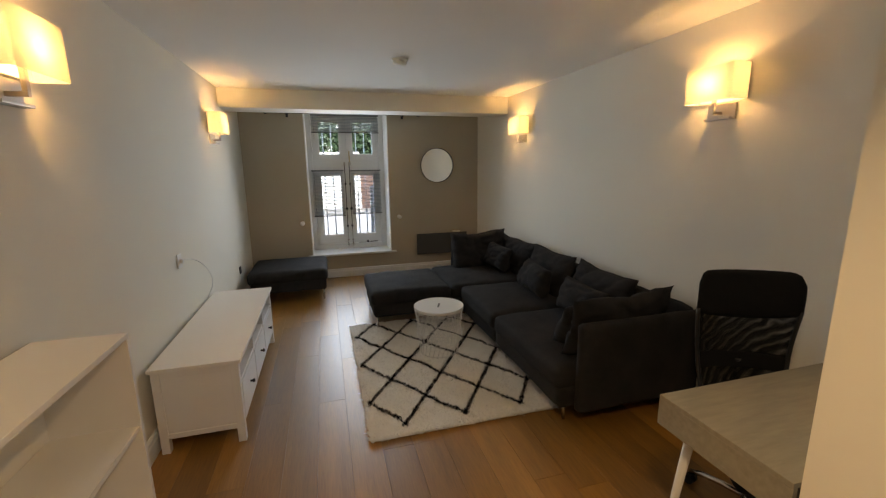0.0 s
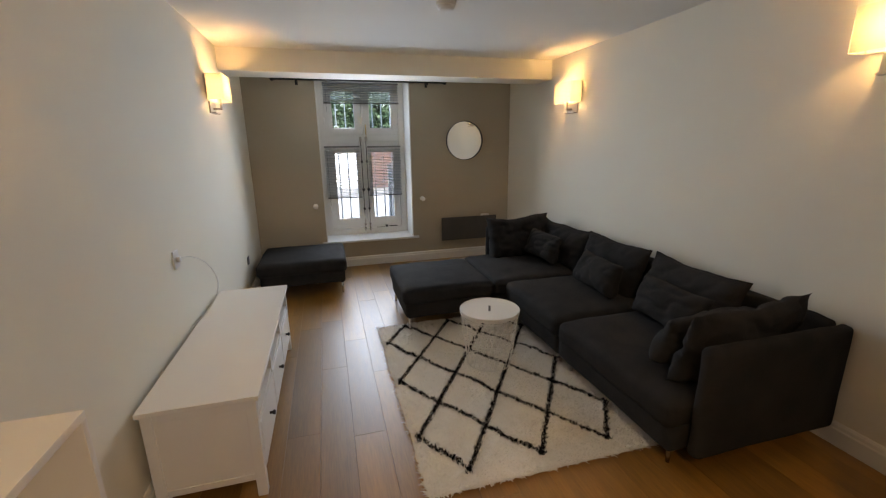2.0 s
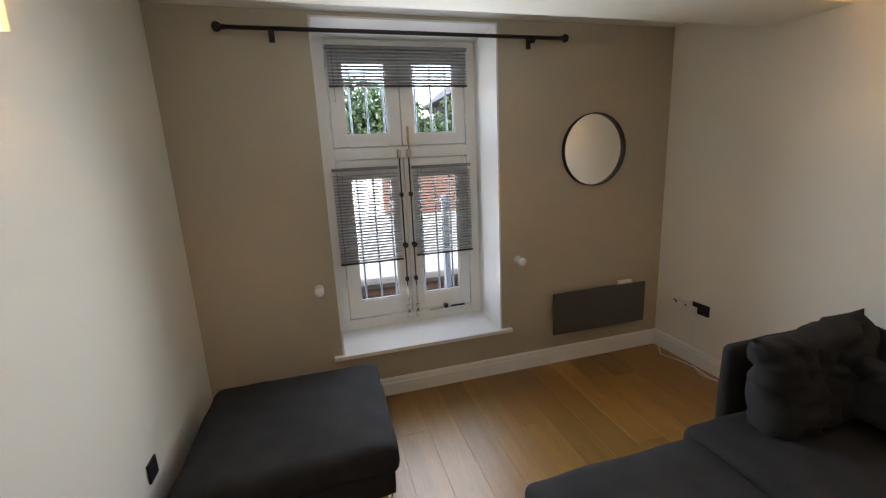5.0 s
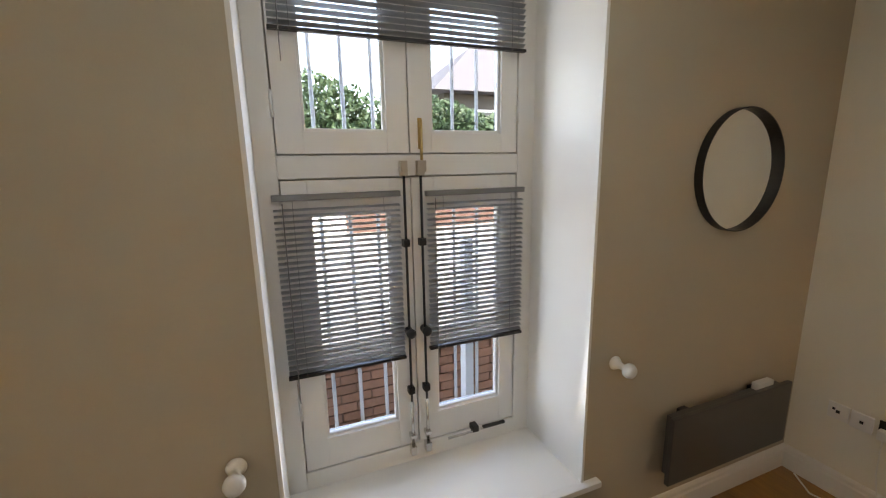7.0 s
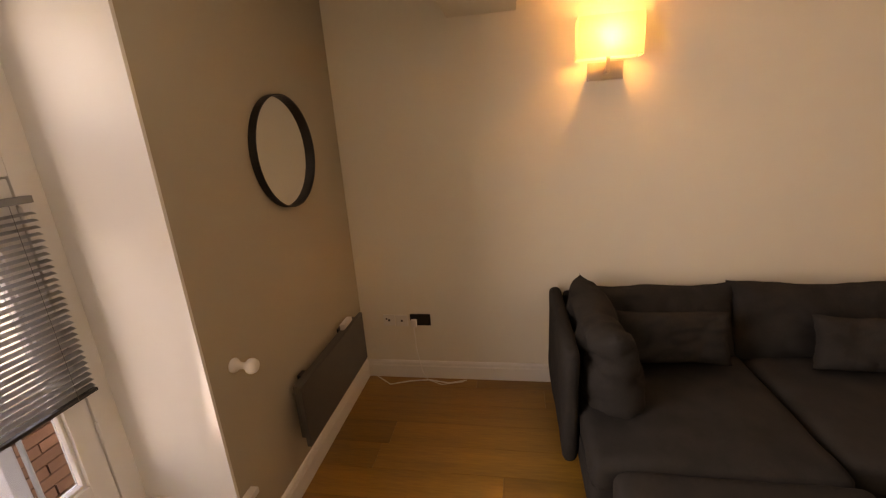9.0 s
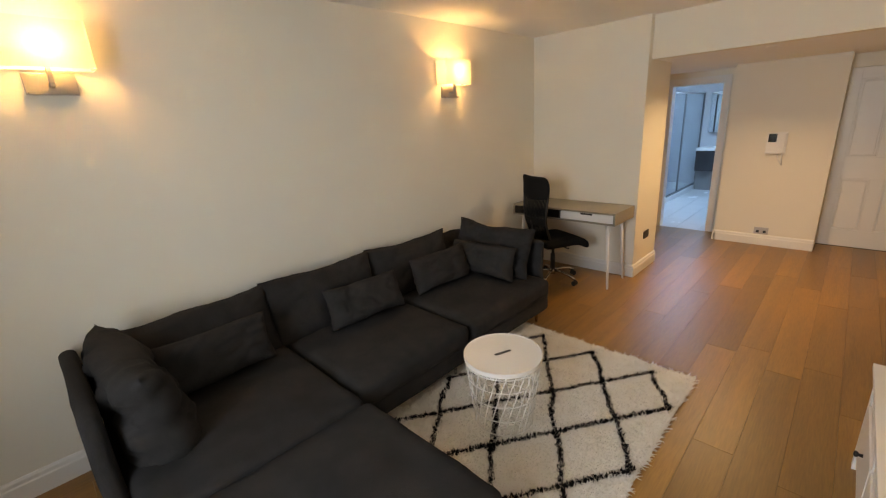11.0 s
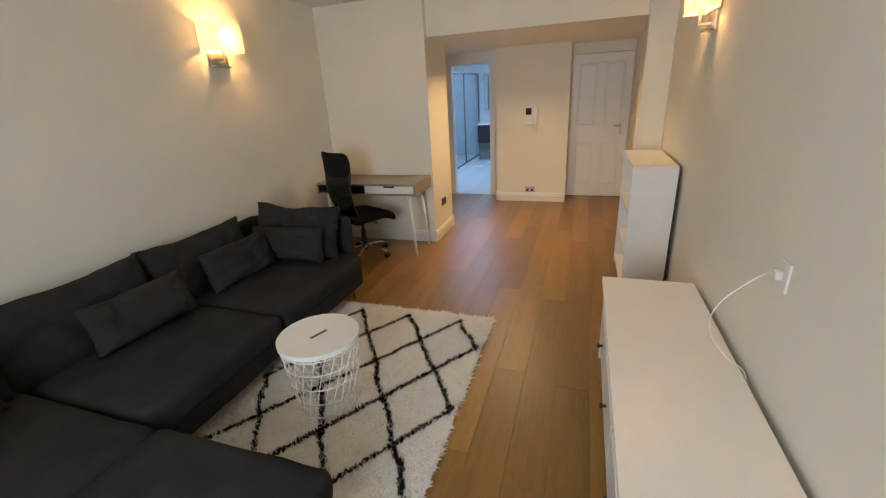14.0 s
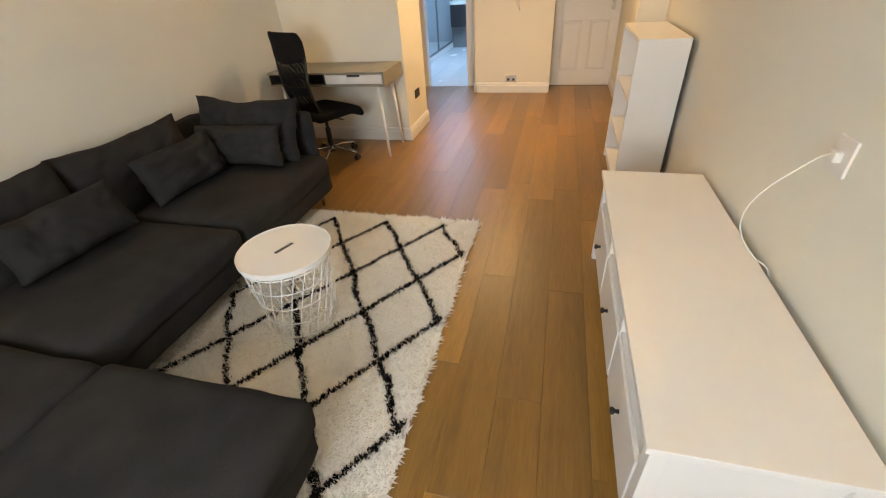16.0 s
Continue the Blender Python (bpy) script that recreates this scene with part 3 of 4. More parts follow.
# ---- window wall: rod, mirror, heater, hooks ----
cr = thing("curtain_rod", "black metal curtain rod with ball ends", "curtain rod")
bm = bmesh.new()
rod(bm, (-0.93, 5.255, 2.422), (1.13, 5.255, 2.422), 0.0125)
part("pole", bm, BLACK_METAL, cr, smooth=True)
for x, s in ((-0.93, -1), (1.13, 1)):
    bm = bmesh.new()
    lathe(bm, (x, 5.255, 2.422), (s, 0, 0), ((0.015, 0), (0.015, 0.012), (0.010, 0.016), (0.022, 0.026), (0.028, 0.042), (0.022, 0.058), (0.006, 0.066)), 16)
    part("finial", bm, BLACK_METAL, cr, smooth=True)
for x in (-0.70, 0.93):
    bm = bmesh.new()
    rod(bm, (x, YW, 2.404), (x, 5.255, 2.404), 0.007)
    rod(bm, (x - 0.01, 5.255, 2.404), (x + 0.01, 5.255, 2.404), 0.018)
    box(bm, x - 0.016, x + 0.016, YW - 0.008, YW, 2.364, 2.444)
    part("bracket", bm, BLACK_METAL, cr)

mir = thing("round_mirror", "round wall mirror with deep black metal rim", "mirror")
bm = bmesh.new()
R, n = 0.265, 64
prof = ((R, 0.0), (R, -0.036), (R - 0.005, -0.036), (R - 0.008, -0.010), (R - 0.008, 0.0))
rings = [[bm.verts.new((1.467 + r * math.cos(i * math.tau / n), YW + o, 1.678 + r * math.sin(i * math.tau / n))) for i in range(n)] for r, o in prof]
for a, b in zip(rings, rings[1:] + rings[:1]):
    for i in range(n):
        bm.faces.new((a[i], a[(i + 1) % n], b[(i + 1) % n], b[i]))
part("rim", bm, BLACK_METAL, mir, smooth=False)
bm = bmesh.new()
rod(bm, (1.467, YW - 0.001, 1.678), (1.467, YW - 0.009, 1.678), R - 0.007, n=64)
part("mirror_glass", bm, MIRROR, mir)

heat = thing("panel_heater", "flat anthracite electric panel heater on the wall", "heater")
boxes("front_panel", RADIATOR, heat, (1.055, 1.885, 5.245, 5.268, 0.2, 0.532), bevel=0.004)
boxes("back_box", RADIATOR, heat, (1.09, 1.85, 5.268, 5.312, 0.22, 0.515), bevel=0.004)
for x in (1.2, 1.7):
    boxes("bracket", BLACK_METAL, heat, (x, x + 0.05, 5.30, 5.348, 0.25, 0.50))
boxes("control_box", WHITE_PLASTIC, heat, (1.66, 1.78, 5.272, 5.306, 0.515, 0.552), bevel=0.004, label="white plastic control box")
heat.location = (0.042, -0.024, 0.085)

for x, z in ((-0.600, 0.863), (0.838, 0.899)):
    bm = bmesh.new()
    lathe(bm, (x, YW, z), (0, -1, 0), ((0.028, 0), (0.030, 0.006), (0.024, 0.016), (0.014, 0.028), (0.013, 0.050), (0.019, 0.060), (0.029, 0.070), (0.031, 0.084), (0.025, 0.098), (0.010, 0.103)), 20)
    tagged(part("tieback_hook", bm, GLOSS_WHITE, smooth=True), "white turned curtain tie-back knob on the wall", "hook", "curtain hooks")


# ---- sockets, switches and cables ----
def plate(name, label, mat, at, w=0.086, h=0.086, detail=BLACK_PLASTIC, holes=()):
    """A wall plate; local y points out of the wall."""
    p = thing(name, label, "socket" if "socket" in name else "switch", at=at)
    boxes("face_plate", mat, p, (-w / 2, w / 2, 0, 0.009, -h / 2, h / 2), bevel=0.003)
    for x, z, a, b in holes:
        boxes("slot", detail, p, (x - a / 2, x + a / 2, 0.008, 0.011, z - b / 2, z + b / 2))
    return p


EAST, WEST, NORTH, SOUTH = 90, -90, 180, 0
pins = ((0, 0.018, 0.006, 0.012), (-0.012, -0.012, 0.010, 0.006), (0.012, -0.012, 0.010, 0.006))
plate("aerial_socket", "white aerial wall socket plate", WHITE_PLASTIC, pose(XR, 5.115, 0.454, 0, 0, EAST), holes=((0, 0.0, 0.016, 0.016), (0.018, 0.01, 0.012, 0.012)))
plate("phone_socket", "white phone wall socket plate", WHITE_PLASTIC, pose(XR, 5.022, 0.451, 0, 0, EAST), holes=((0, 0.0, 0.014, 0.014),))
plate("power_socket", "black double power socket by the skirting", BLACK_METAL, pose(XR, 4.888, 0.459, 0, 0, EAST), w=0.146, holes=())
plug = thing("white_plug", "white plug in the black double socket", "plug")
boxes("plug_body", WHITE_PLASTIC, plug, (XR - 0.045, XR - 0.0095, 4.912, 4.952, 0.417, 0.467), bevel=0.006)
bm = bmesh.new()
tube(bm, [(XR - 0.03, 4.932, 0.417), (XR - 0.028, 4.93, 0.24), (XR - 0.03, 4.9, 0.06), (XR - 0.05, 4.86, 0.006), (XR - 0.10, 4.75, 0.005), (XR - 0.06, 4.6, 0.005)], 0.003)
part("cord", bm, WHITE_PLASTIC, plug, smooth=True)
bm = bmesh.new()
tube(bm, [(XR - 0.03, 5.24, 0.005), (XR - 0.12, 5.12, 0.005), (XR - 0.07, 4.98, 0.005), (XR - 0.05, 4.85, 0.005), (XR - 0.08, 4.70, 0.005), (XR - 0.04, 4.58, 0.005)], 0.0045)
tagged(part("floor_cable", bm, WHITE_PLASTIC, smooth=True), "loose white cable lying along the skirting", "cable")
plate("power_socket", "black power socket above the skirting", BLACK_METAL, pose(XL, 4.40, 0.429, 0, 0, WEST), w=0.086, holes=())
plate("power_socket", "dark metal power socket on the nib wall", BLACK_METAL, pose(NIBX, -0.76, 0.403, 0, 0, EAST), w=0.146, holes=())
plate("power_socket", "brushed dark double power socket above skirting", STEEL, pose(0.085, -2.415, 0.182, 0, 0, SOUTH), w=0.146, holes=((-0.035, -0.01, 0.03, 0.03), (0.035, -0.01, 0.03, 0.03)))
plate("light_switch", "dark metal light switch in the hallway", STEEL, pose(HXW, -2.32, 1.27, 0, 0, WEST), w=0.086, holes=((0, 0, 0.02, 0.03),))
plate("power_socket", "white power socket with plug and cable", WHITE_PLASTIC, pose(XL, 2.318, 0.997, 0, 0, WEST), w=0.086, h=0.105)
tv_plug = thing("white_plug", "white plug and looping cable above the TV unit", "plug")
boxes("plug_body", WHITE_PLASTIC, tv_plug, (XL + 0.0095, XL + 0.032, 2.30, 2.333, 0.980, 1.013), bevel=0.006)
bm = bmesh.new()
arc = [(0.034, 2.318, 0.960), (0.075, 2.345, 0.957), (0.130, 2.365, 0.921), (0.176, 2.360, 0.862), (0.200, 2.348, 0.792), (0.190, 2.330, 0.715), (0.150, 2.312, 0.640), (0.095, 2.295, 0.575), (0.040, 2.285, 0.530), (0.018, 2.28, 0.47), (0.016, 2.28, 0.36)]
tube(bm, smooth_path([(XL + a, b, c + 0.0445) for a, b, c in arc]), 0.0025)
part("cord", bm, WHITE_PLASTIC, tv_plug, smooth=True)


# ---- wall lamps ----
def sconce():
    """Local y points out of the wall, z = 0 at the foot of the plate."""
    s = thing("wall_lamp", "satin nickel wall lamp with cream rectangular fabric shade, lit", "wall lamp", "wall lamps")
    boxes("wall_plate", STEEL, s, (-0.095, 0.095, 0.0, 0.014, 0.0, 0.095), bevel=0.002)
    boxes("plate_foot", STEEL, s, (-0.088, 0.088, 0.014, 0.05, 0.0, 0.012), bevel=0.002)
    bm = bmesh.new()
    box(bm, -0.010, 0.010, 0.014, 0.085, 0.030, 0.048)
    box(bm, -0.010, 0.010, 0.068, 0.086, 0.048, 0.13)
    part("arm", bm, STEEL, s, bevel=0.002)
    bm = bmesh.new()
    rod(bm, (0, 0.077, 0.128), (0, 0.077, 0.165), 0.014)
    part("lamp_holder", bm, WHITE_PLASTIC, s, smooth=True)
    w, d0, d1, z0, z1, t = 0.165, 0.012, 0.142, 0.105, 0.305, 0.0015
    bm = bmesh.new()
    n = 6
    ring = []
    for cx, cy, a0 in ((w - 0.012, d1 - 0.012, 0), (-w + 0.012, d1 - 0.012, 90), (-w + 0.012, d0 + 0.012, 180), (w - 0.012, d0 + 0.012, 270)):
        ring += [(cx + 0.012 * math.cos(radians(a0 + 90 * i / n)), cy + 0.012 * math.sin(radians(a0 + 90 * i / n))) for i in range(n + 1)]
    lo, hi = [bm.verts.new((x, y, z0)) for x, y in ring], [bm.verts.new((x, y, z1)) for x, y in ring]
    for i in range(len(ring)):
        j = (i + 1) % len(ring)
        bm.faces.new((lo[i], lo[j], hi[j], hi[i]))
    shade = part("shade", bm, SHADE, s, "cream fabric shade")
    # unseen opaque panel added to keep the bulb's hot spots off the wall
    boxes("shade_back", WHITE_PLASTIC, s, (-w + 0.004, w - 0.004, d0 + 0.003, d0 + 0.006, z0 + 0.001, z1 - 0.001), label="unseen white panel added to block bulb light from the wall")
    lamp = bpy.data.lights.new("bulb", "POINT")
    lamp.energy, lamp.color, lamp.shadow_soft_size = LAMP_W, (1.0, 0.69, 0.34), 0.028
    bulb = new("bulb", lamp)
    bulb.parent = s
    bulb.location = (0, 0.077, 0.205)
    return s


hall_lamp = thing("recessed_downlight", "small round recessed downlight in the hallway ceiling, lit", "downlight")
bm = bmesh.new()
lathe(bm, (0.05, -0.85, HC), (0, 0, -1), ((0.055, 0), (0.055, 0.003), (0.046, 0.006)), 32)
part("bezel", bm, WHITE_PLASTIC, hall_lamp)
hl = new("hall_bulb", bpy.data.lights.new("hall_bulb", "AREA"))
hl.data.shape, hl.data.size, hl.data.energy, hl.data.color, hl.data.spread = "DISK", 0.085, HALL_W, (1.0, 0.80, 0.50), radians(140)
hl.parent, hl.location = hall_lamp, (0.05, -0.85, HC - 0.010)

first = sconce()
first.matrix_world = pose(XR, 3.715, 1.933, 0, 0, EAST)
copy_thing(first, pose(XR, 1.008, 1.921, 0, 0, EAST))
copy_thing(first, pose(XL, 3.752, 1.915, 0, 0, WEST))
copy_thing(first, pose(XL, 0.802, 1.893, 0, 0, WEST))

smoke = thing("smoke_detector", "round white smoke detector on the ceiling", "smoke detector")
bm = bmesh.new()
lathe(bm, (0.418, 2.56, ZC), (0, 0, -1), ((0.068, 0), (0.068, 0.016), (0.062, 0.020)), 28)
part("base", bm, WHITE_PLASTIC, smoke)
bm = bmesh.new()
lathe(bm, (0.418, 2.56, ZC - 0.020), (0, 0, -1), ((0.058, 0), (0.056, 0.018), (0.042, 0.030), (0.014, 0.033)), 28)
part("cover", bm, WHITE_PLASTIC, smoke)

# ---- TV bench ----
tv = thing("tv_bench", "white lacquered TV bench with three drawers and open shelves", "TV bench")
TX0, TX1, TY0, TY1, TH = -1.302, -0.812, 1.436, 3.036, 0.503
boxes("top", FURNITURE_WHITE, tv, (TX0, TX1, TY0, TY1, TH - 0.022, TH), bevel=0.003)
for x in (TX0 + 0.012, TX1 - 0.062):
    for y in (TY0 + 0.015, TY1 - 0.06):
        boxes("leg", FURNITURE_WHITE, tv, (x, x + 0.045, y, y + 0.045, 0, TH - 0.022), bevel=0.002)
for y in (TY0 + 0.024, TY1 - 0.042):
    boxes("side_panel", FURNITURE_WHITE, tv, (TX0 + 0.057, TX1 - 0.062, y, y + 0.016, 0.115, TH - 0.06))
    boxes("side_rail", FURNITURE_WHITE, tv, (TX0 + 0.057, TX1 - 0.062, y - 0.006, y + 0.022, TH - 0.06, TH - 0.022), bevel=0.002)
    boxes("side_rail", FURNITURE_WHITE, tv, (TX0 + 0.057, TX1 - 0.062, y - 0.006, y + 0.022, 0.085, 0.115), bevel=0.002)
boxes("back_panel", FURNITURE_WHITE, tv, (TX0 + 0.02, TX0 + 0.028, TY0 + 0.06, TY1 - 0.06, 0.09, TH - 0.022))
boxes("bottom_panel", FURNITURE_WHITE, tv, (TX0 + 0.03, TX1 - 0.03, TY0 + 0.06, TY1 - 0.06, 0.09, 0.106))
boxes("middle_shelf", FURNITURE_WHITE, tv, (TX0 + 0.03, TX1 - 0.024, TY0 + 0.06, TY1 - 0.06, 0.340, 0.356))
third = (TY1 - TY0 - 0.12) / 3
for i in range(3):
    y0, y1 = TY0 + 0.06 + i * third, TY0 + 0.06 + (i + 1) * third
    if i:
        boxes("divider", FURNITURE_WHITE, tv, (TX0 + 0.03, TX1 - 0.02, y0 - 0.009, y0 + 0.009, 0.107, TH - 0.023))
    dr = boxes("drawer", FURNITURE_WHITE, tv, (TX1 - 0.036, TX1 - 0.016, y0 + 0.012, y1 - 0.012, 0.112, 0.335), bevel=0.002)
    bm = bmesh.new()
    lathe(bm, (TX1 - 0.016, (y0 + y1) / 2, 0.232), (1, 0, 0), ((0.008, 0), (0.006, 0.012), (0.012, 0.018), (0.013, 0.024), (0.008, 0.029)), 14)
    part("knob", bm, BLACK_METAL, dr, "small black knob", smooth=True)
boxes("top_rail", FURNITURE_WHITE, tv, (TX1 - 0.034, TX1 - 0.016, TY0 + 0.06, TY1 - 0.06, TH - 0.045, TH - 0.022))
tv.scale = (1, 1, 1.087)

# ---- bookcase ----
bk = thing("bookcase", "low white open bookcase with two shelves, empty", "bookcase")
KX0, KX1, KY0, KY1, KH = -1.303, -1.004, -0.19, 0.629, 1.04
boxes("side", FURNITURE_WHITE, bk, (KX0, KX1, KY0, KY0 + 0.02, 0, KH - 0.02), bevel=0.002)
boxes("side", FURNITURE_WHITE, bk, (KX0, KX1, KY1 - 0.02, KY1, 0, KH - 0.02), bevel=0.002)
boxes("top", FURNITURE_WHITE, bk, (KX0, KX1, KY0, KY1, KH - 0.02, KH), bevel=0.002)
boxes("bottom", FURNITURE_WHITE, bk, (KX0 + 0.005, KX1 - 0.003, KY0 + 0.02, KY1 - 0.02, 0.06, 0.08))
boxes("plinth", FURNITURE_WHITE, bk, (KX1 - 0.03, KX1 - 0.014, KY0 + 0.02, KY1 - 0.02, 0, 0.06))
for z in (0.335, 0.655):
    boxes("shelf", FURNITURE_WHITE, bk, (KX0 + 0.006, KX1 - 0.006, KY0 + 0.02, KY1 - 0.02, z, z + 0.018))
boxes("back", FURNITURE_WHITE, bk, (KX0 + 0.001, KX0 + 0.005, KY0 + 0.02, KY1 - 0.02, 0.06, KH - 0.02))
# dark sheet paints the shadow in the gap between bookcase and wall
boxes("back_edge", DARK_WOOD, bk, (KX0 - 0.006, KX0 - 0.001, KY0, KY1, 0.02, KH - 0.002), label="dark sheet standing in for the shadow behind the bookcase")
bk.scale = (1, 1, 1.025)

# ---- sofa ----
sofa = thing("corner_sofa", "charcoal fabric modular corner sofa against the wall", "sofa")
SX0, SX1 = 0.985, 2.118
SEC = ((1.01, 2.055), (2.06, 2.975), (2.98, 3.935))


def leg(x, y, h, parent, lx=0.012):
    bm = bmesh.new()
    rod(bm, (x, y, 0), (x, y, h), 0.011, 0.016, 10)
    part("leg", bm, CHROME, parent, "slim metal leg", smooth=True)


for i, (y0, y1) in enumerate(SEC):
    front = SX0 + (0.085 if i < 2 else 0.0)
    bm = bmesh.new()
    soft_box(bm, front + 0.02, SX1, y0, y1, 0.12, 0.27, 0.025, n=10, seed=i)
    part("seat_frame", bm, FABRIC, sofa, smooth=True)
    bm = bmesh.new()
    soft_box(bm, front - 0.005, SX1 - 0.06, y0 + 0.004, y1 - 0.004, 0.24, 0.405, 0.055, puff=0.03, n=18, wobble=0.008, seed=i * 5)
    part("seat_cushion", bm, FABRIC, sofa, smooth=True)
    for y in (y0 + 0.07, y1 - 0.07):
        leg(front + 0.10, y, 0.13, sofa)
        leg(SX1 - 0.08, y, 0.13, sofa)
bm = bmesh.new()
soft_box(bm, SX1 - 0.075, SX1, 1.01, 3.93, 0.11, 0.71, 0.036, n=16, wobble=0.006)
part("backrest", bm, FABRIC, sofa, smooth=True)
bm = bmesh.new()
soft_box(bm, 1.18, SX1, 0.93, 1.005, 0.11, 0.705, 0.036, n=16, wobble=0.006, seed=3)
part("armrest", bm, FABRIC, sofa, smooth=True)
bm = bmesh.new()
soft_box(bm, 1.28, SX1, 3.938, 4.013, 0.11, 0.725, 0.036, n=16, wobble=0.006, seed=9)
part("armrest", bm, FABRIC, sofa, smooth=True)


def stool(name, label, x0, x1, y0, y1):
    s = thing(name, label, "footstool", "footstools")
    bm = bmesh.new()
    soft_box(bm, x0 + 0.025, x1 - 0.025, y0 + 0.025, y1 - 0.025, 0.13, 0.28, 0.025, n=10)
    part("base", bm, FABRIC, s, smooth=True)
    bm = bmesh.new()
    soft_box(bm, x0, x1, y0, y1, 0.255, 0.405, 0.05, puff=0.025, n=18, wobble=0.008, seed=x0 * 9)
    part("seat_cushion", bm, FABRIC, s, smooth=True)
    for x in (x0 + 0.06, x1 - 0.06):
        for y in (y0 + 0.06, y1 - 0.06):
            leg(x, y, 0.14, s)
    return s


stool("footstool", "large charcoal fabric footstool pushed against the sofa", 0.125, 0.978, 2.972, 3.86)
stool("footstool", "square charcoal fabric footstool under the window", -1.245, -0.290, 4.21, 5.09)


def cushion(label, w, h, t, m, seed, sag=0.09, crumple=1.0, full=0.6):
    bm = bmesh.new()
    pillow(bm, w, h, t, seed, sag=sag, crumple=crumple, full=full)
    ob = tagged(part("cushion", bm, FABRIC, smooth=True), label, "cushion", "sofa cushions")
    ob.matrix_world = m
    return ob


BACK = "large charcoal fabric back cushion leaning on the sofa"
cushion(BACK, 0.84, 0.44, 0.20, pose(1.925, 3.40, 0.584, -17, 0, -88), 1)
cushion(BACK, 0.84, 0.46, 0.20, pose(1.922, 2.62, 0.583, -17, 0, -92), 2)
cushion(BACK, 0.84, 0.46, 0.20, pose(1.922, 1.80, 0.579, -17, 0, -94), 3)
cushion("large charcoal fabric cushion leaning on the end armrest", 0.80, 0.46, 0.20, pose(1.60, 1.135, 0.619, 16, 0, 2), 4, 0.17, 1.5)
cushion("large slumped charcoal cushion leaning on the far armrest", 0.76, 0.47, 0.27, pose(1.60, 3.795, 0.614, -9, 0, 3), 5, 0.14, 2.0, 0.36)
SMALL = "small charcoal lumbar cushion on the sofa seat"
cushion(SMALL, 0.60, 0.28, 0.18, pose(1.70, 3.42, 0.591, -20, 0, -90), 6, 0.05, 0.8, 0.45)
cushion(SMALL, 0.58, 0.27, 0.18, pose(1.68, 2.46, 0.579, -20, 0, -96), 7, 0.05, 0.8, 0.45)
cushion(SMALL, 0.58, 0.28, 0.18, pose(1.69, 1.70, 0.578, -19, 0, -92), 8, 0.05, 0.8, 0.45)
cushion(SMALL, 0.66, 0.27, 0.18, pose(1.57, 1.32, 0.570, 19, 0, 4), 9, 0.05, 0.8, 0.45)

# ---- rug ----
rug = thing("shaggy_rug", "cream shaggy rug with a black diamond lattice", "rug")
RX0, RX1, RY0, RY1 = -0.085, 1.235, 1.195, 3.135
boxes("backing", RUG_WHITE, rug, (RX0 + 0.01, RX1 - 0.01, RY0 + 0.01, RY1 - 0.01, 0.0, 0.008))


def pile(count):
    """Tufts of pile as thin bent blades, cream and black."""
    rng = np.random.default_rng(3)
    sets = {True: ([], []), False: ([], [])}
    for i in range(count):
        x, y = rng.uniform(RX0, RX1), rng.uniform(RY0, RY1)
        wob = 0.07 * noise.noise(Vector((x * 6, y * 6, 0))) + 0.05 * noise.noise(Vector((x * 22, y * 22, 5)))
        u, v = (x + 0.054) / 0.2038 + wob, (y - 1.6) / 0.3 + wob * 0.7
        near = min(abs((u - v + 1) % 2 - 1), abs((u + v + 1) % 2 - 1))
        dark = near < 0.064 + 0.03 * noise.noise(Vector((x * 40, y * 40, 2))) and -0.06 < u < 6.06 and -1.05 < v < 5.05
        h = 0.016 + 0.016 * rng.random() + 0.006 * noise.noise(Vector((x * 9, y * 9, 1)))
        h += 0.006 * dark
        a = rng.uniform(0, math.tau)
        lean, w = rng.uniform(0.014, 0.046) * (0.4 if near < 0.13 else 1.0), 0.0045
        cx, cy, sx, sy = math.cos(a), math.sin(a), -math.sin(a) * w, math.cos(a) * w
        verts, faces = sets[bool(dark)]
        n0 = len(verts)
        verts += [(x - sx, y - sy, 0.006), (x + sx, y + sy, 0.006), (x + sx + cx * lean * 0.4, y + sy + cy * lean * 0.4, h * 0.65), (x - sx + cx * lean * 0.4, y - sy + cy * lean * 0.4, h * 0.65), (x + cx * lean, y + cy * lean, h)]
        faces += [(n0, n0 + 1, n0 + 2, n0 + 3), (n0 + 3, n0 + 2, n0 + 4)]
    for dark, (verts, faces) in sets.items():
        me = bpy.data.meshes.new("pile")
        me.from_pydata(verts, [], faces)
        me.materials.append(RUG_BLACK if dark else RUG_WHITE)
        o = tagged(new("pile", me), "black wool lattice lines" if dark else "cream wool pile", kind="stuff")
        o.parent = rug


pile(125000)

# ---- side table ----
tab = thing("side_table", "round white metal wire basket side table on the rug", "side table")
CX, CY, ZT, Z0 = 0.646, 2.284, 0.416, 0.018
bm = bmesh.new()
lathe(bm, (CX, CY, ZT - 0.026), (0, 0, 1), ((0.214, 0), (0.219, 0.002), (0.220, 0.024), (0.217, 0.026), (0.213, 0.0225), (0.19, 0.022)), 64)
part("table_top", bm, FURNITURE_WHITE, tab)
boxes("grip_slot", RADIATOR, tab, (-0.050, 0.050, -0.008, 0.008, ZT - 0.0035, ZT - 0.0015), m=Matrix.Translation((CX, CY, 0)) @ pose(0, 0, 0, 0, 0, 68), label="grey slot in the lid")
RB, RT = 0.165, 0.212
for z in (0.012, 0.10, 0.19, 0.28, 0.36):
    r = RB + (RT - RB) * z / 0.37
    bm = bmesh.new()
    tube(bm, [(CX + r * math.cos(a), CY + r * math.sin(a), Z0 + z) for a in np.linspace(0, math.tau, 41)], 0.0033, 6)
    part("ring_wire", bm, FURNITURE_WHITE, tab)
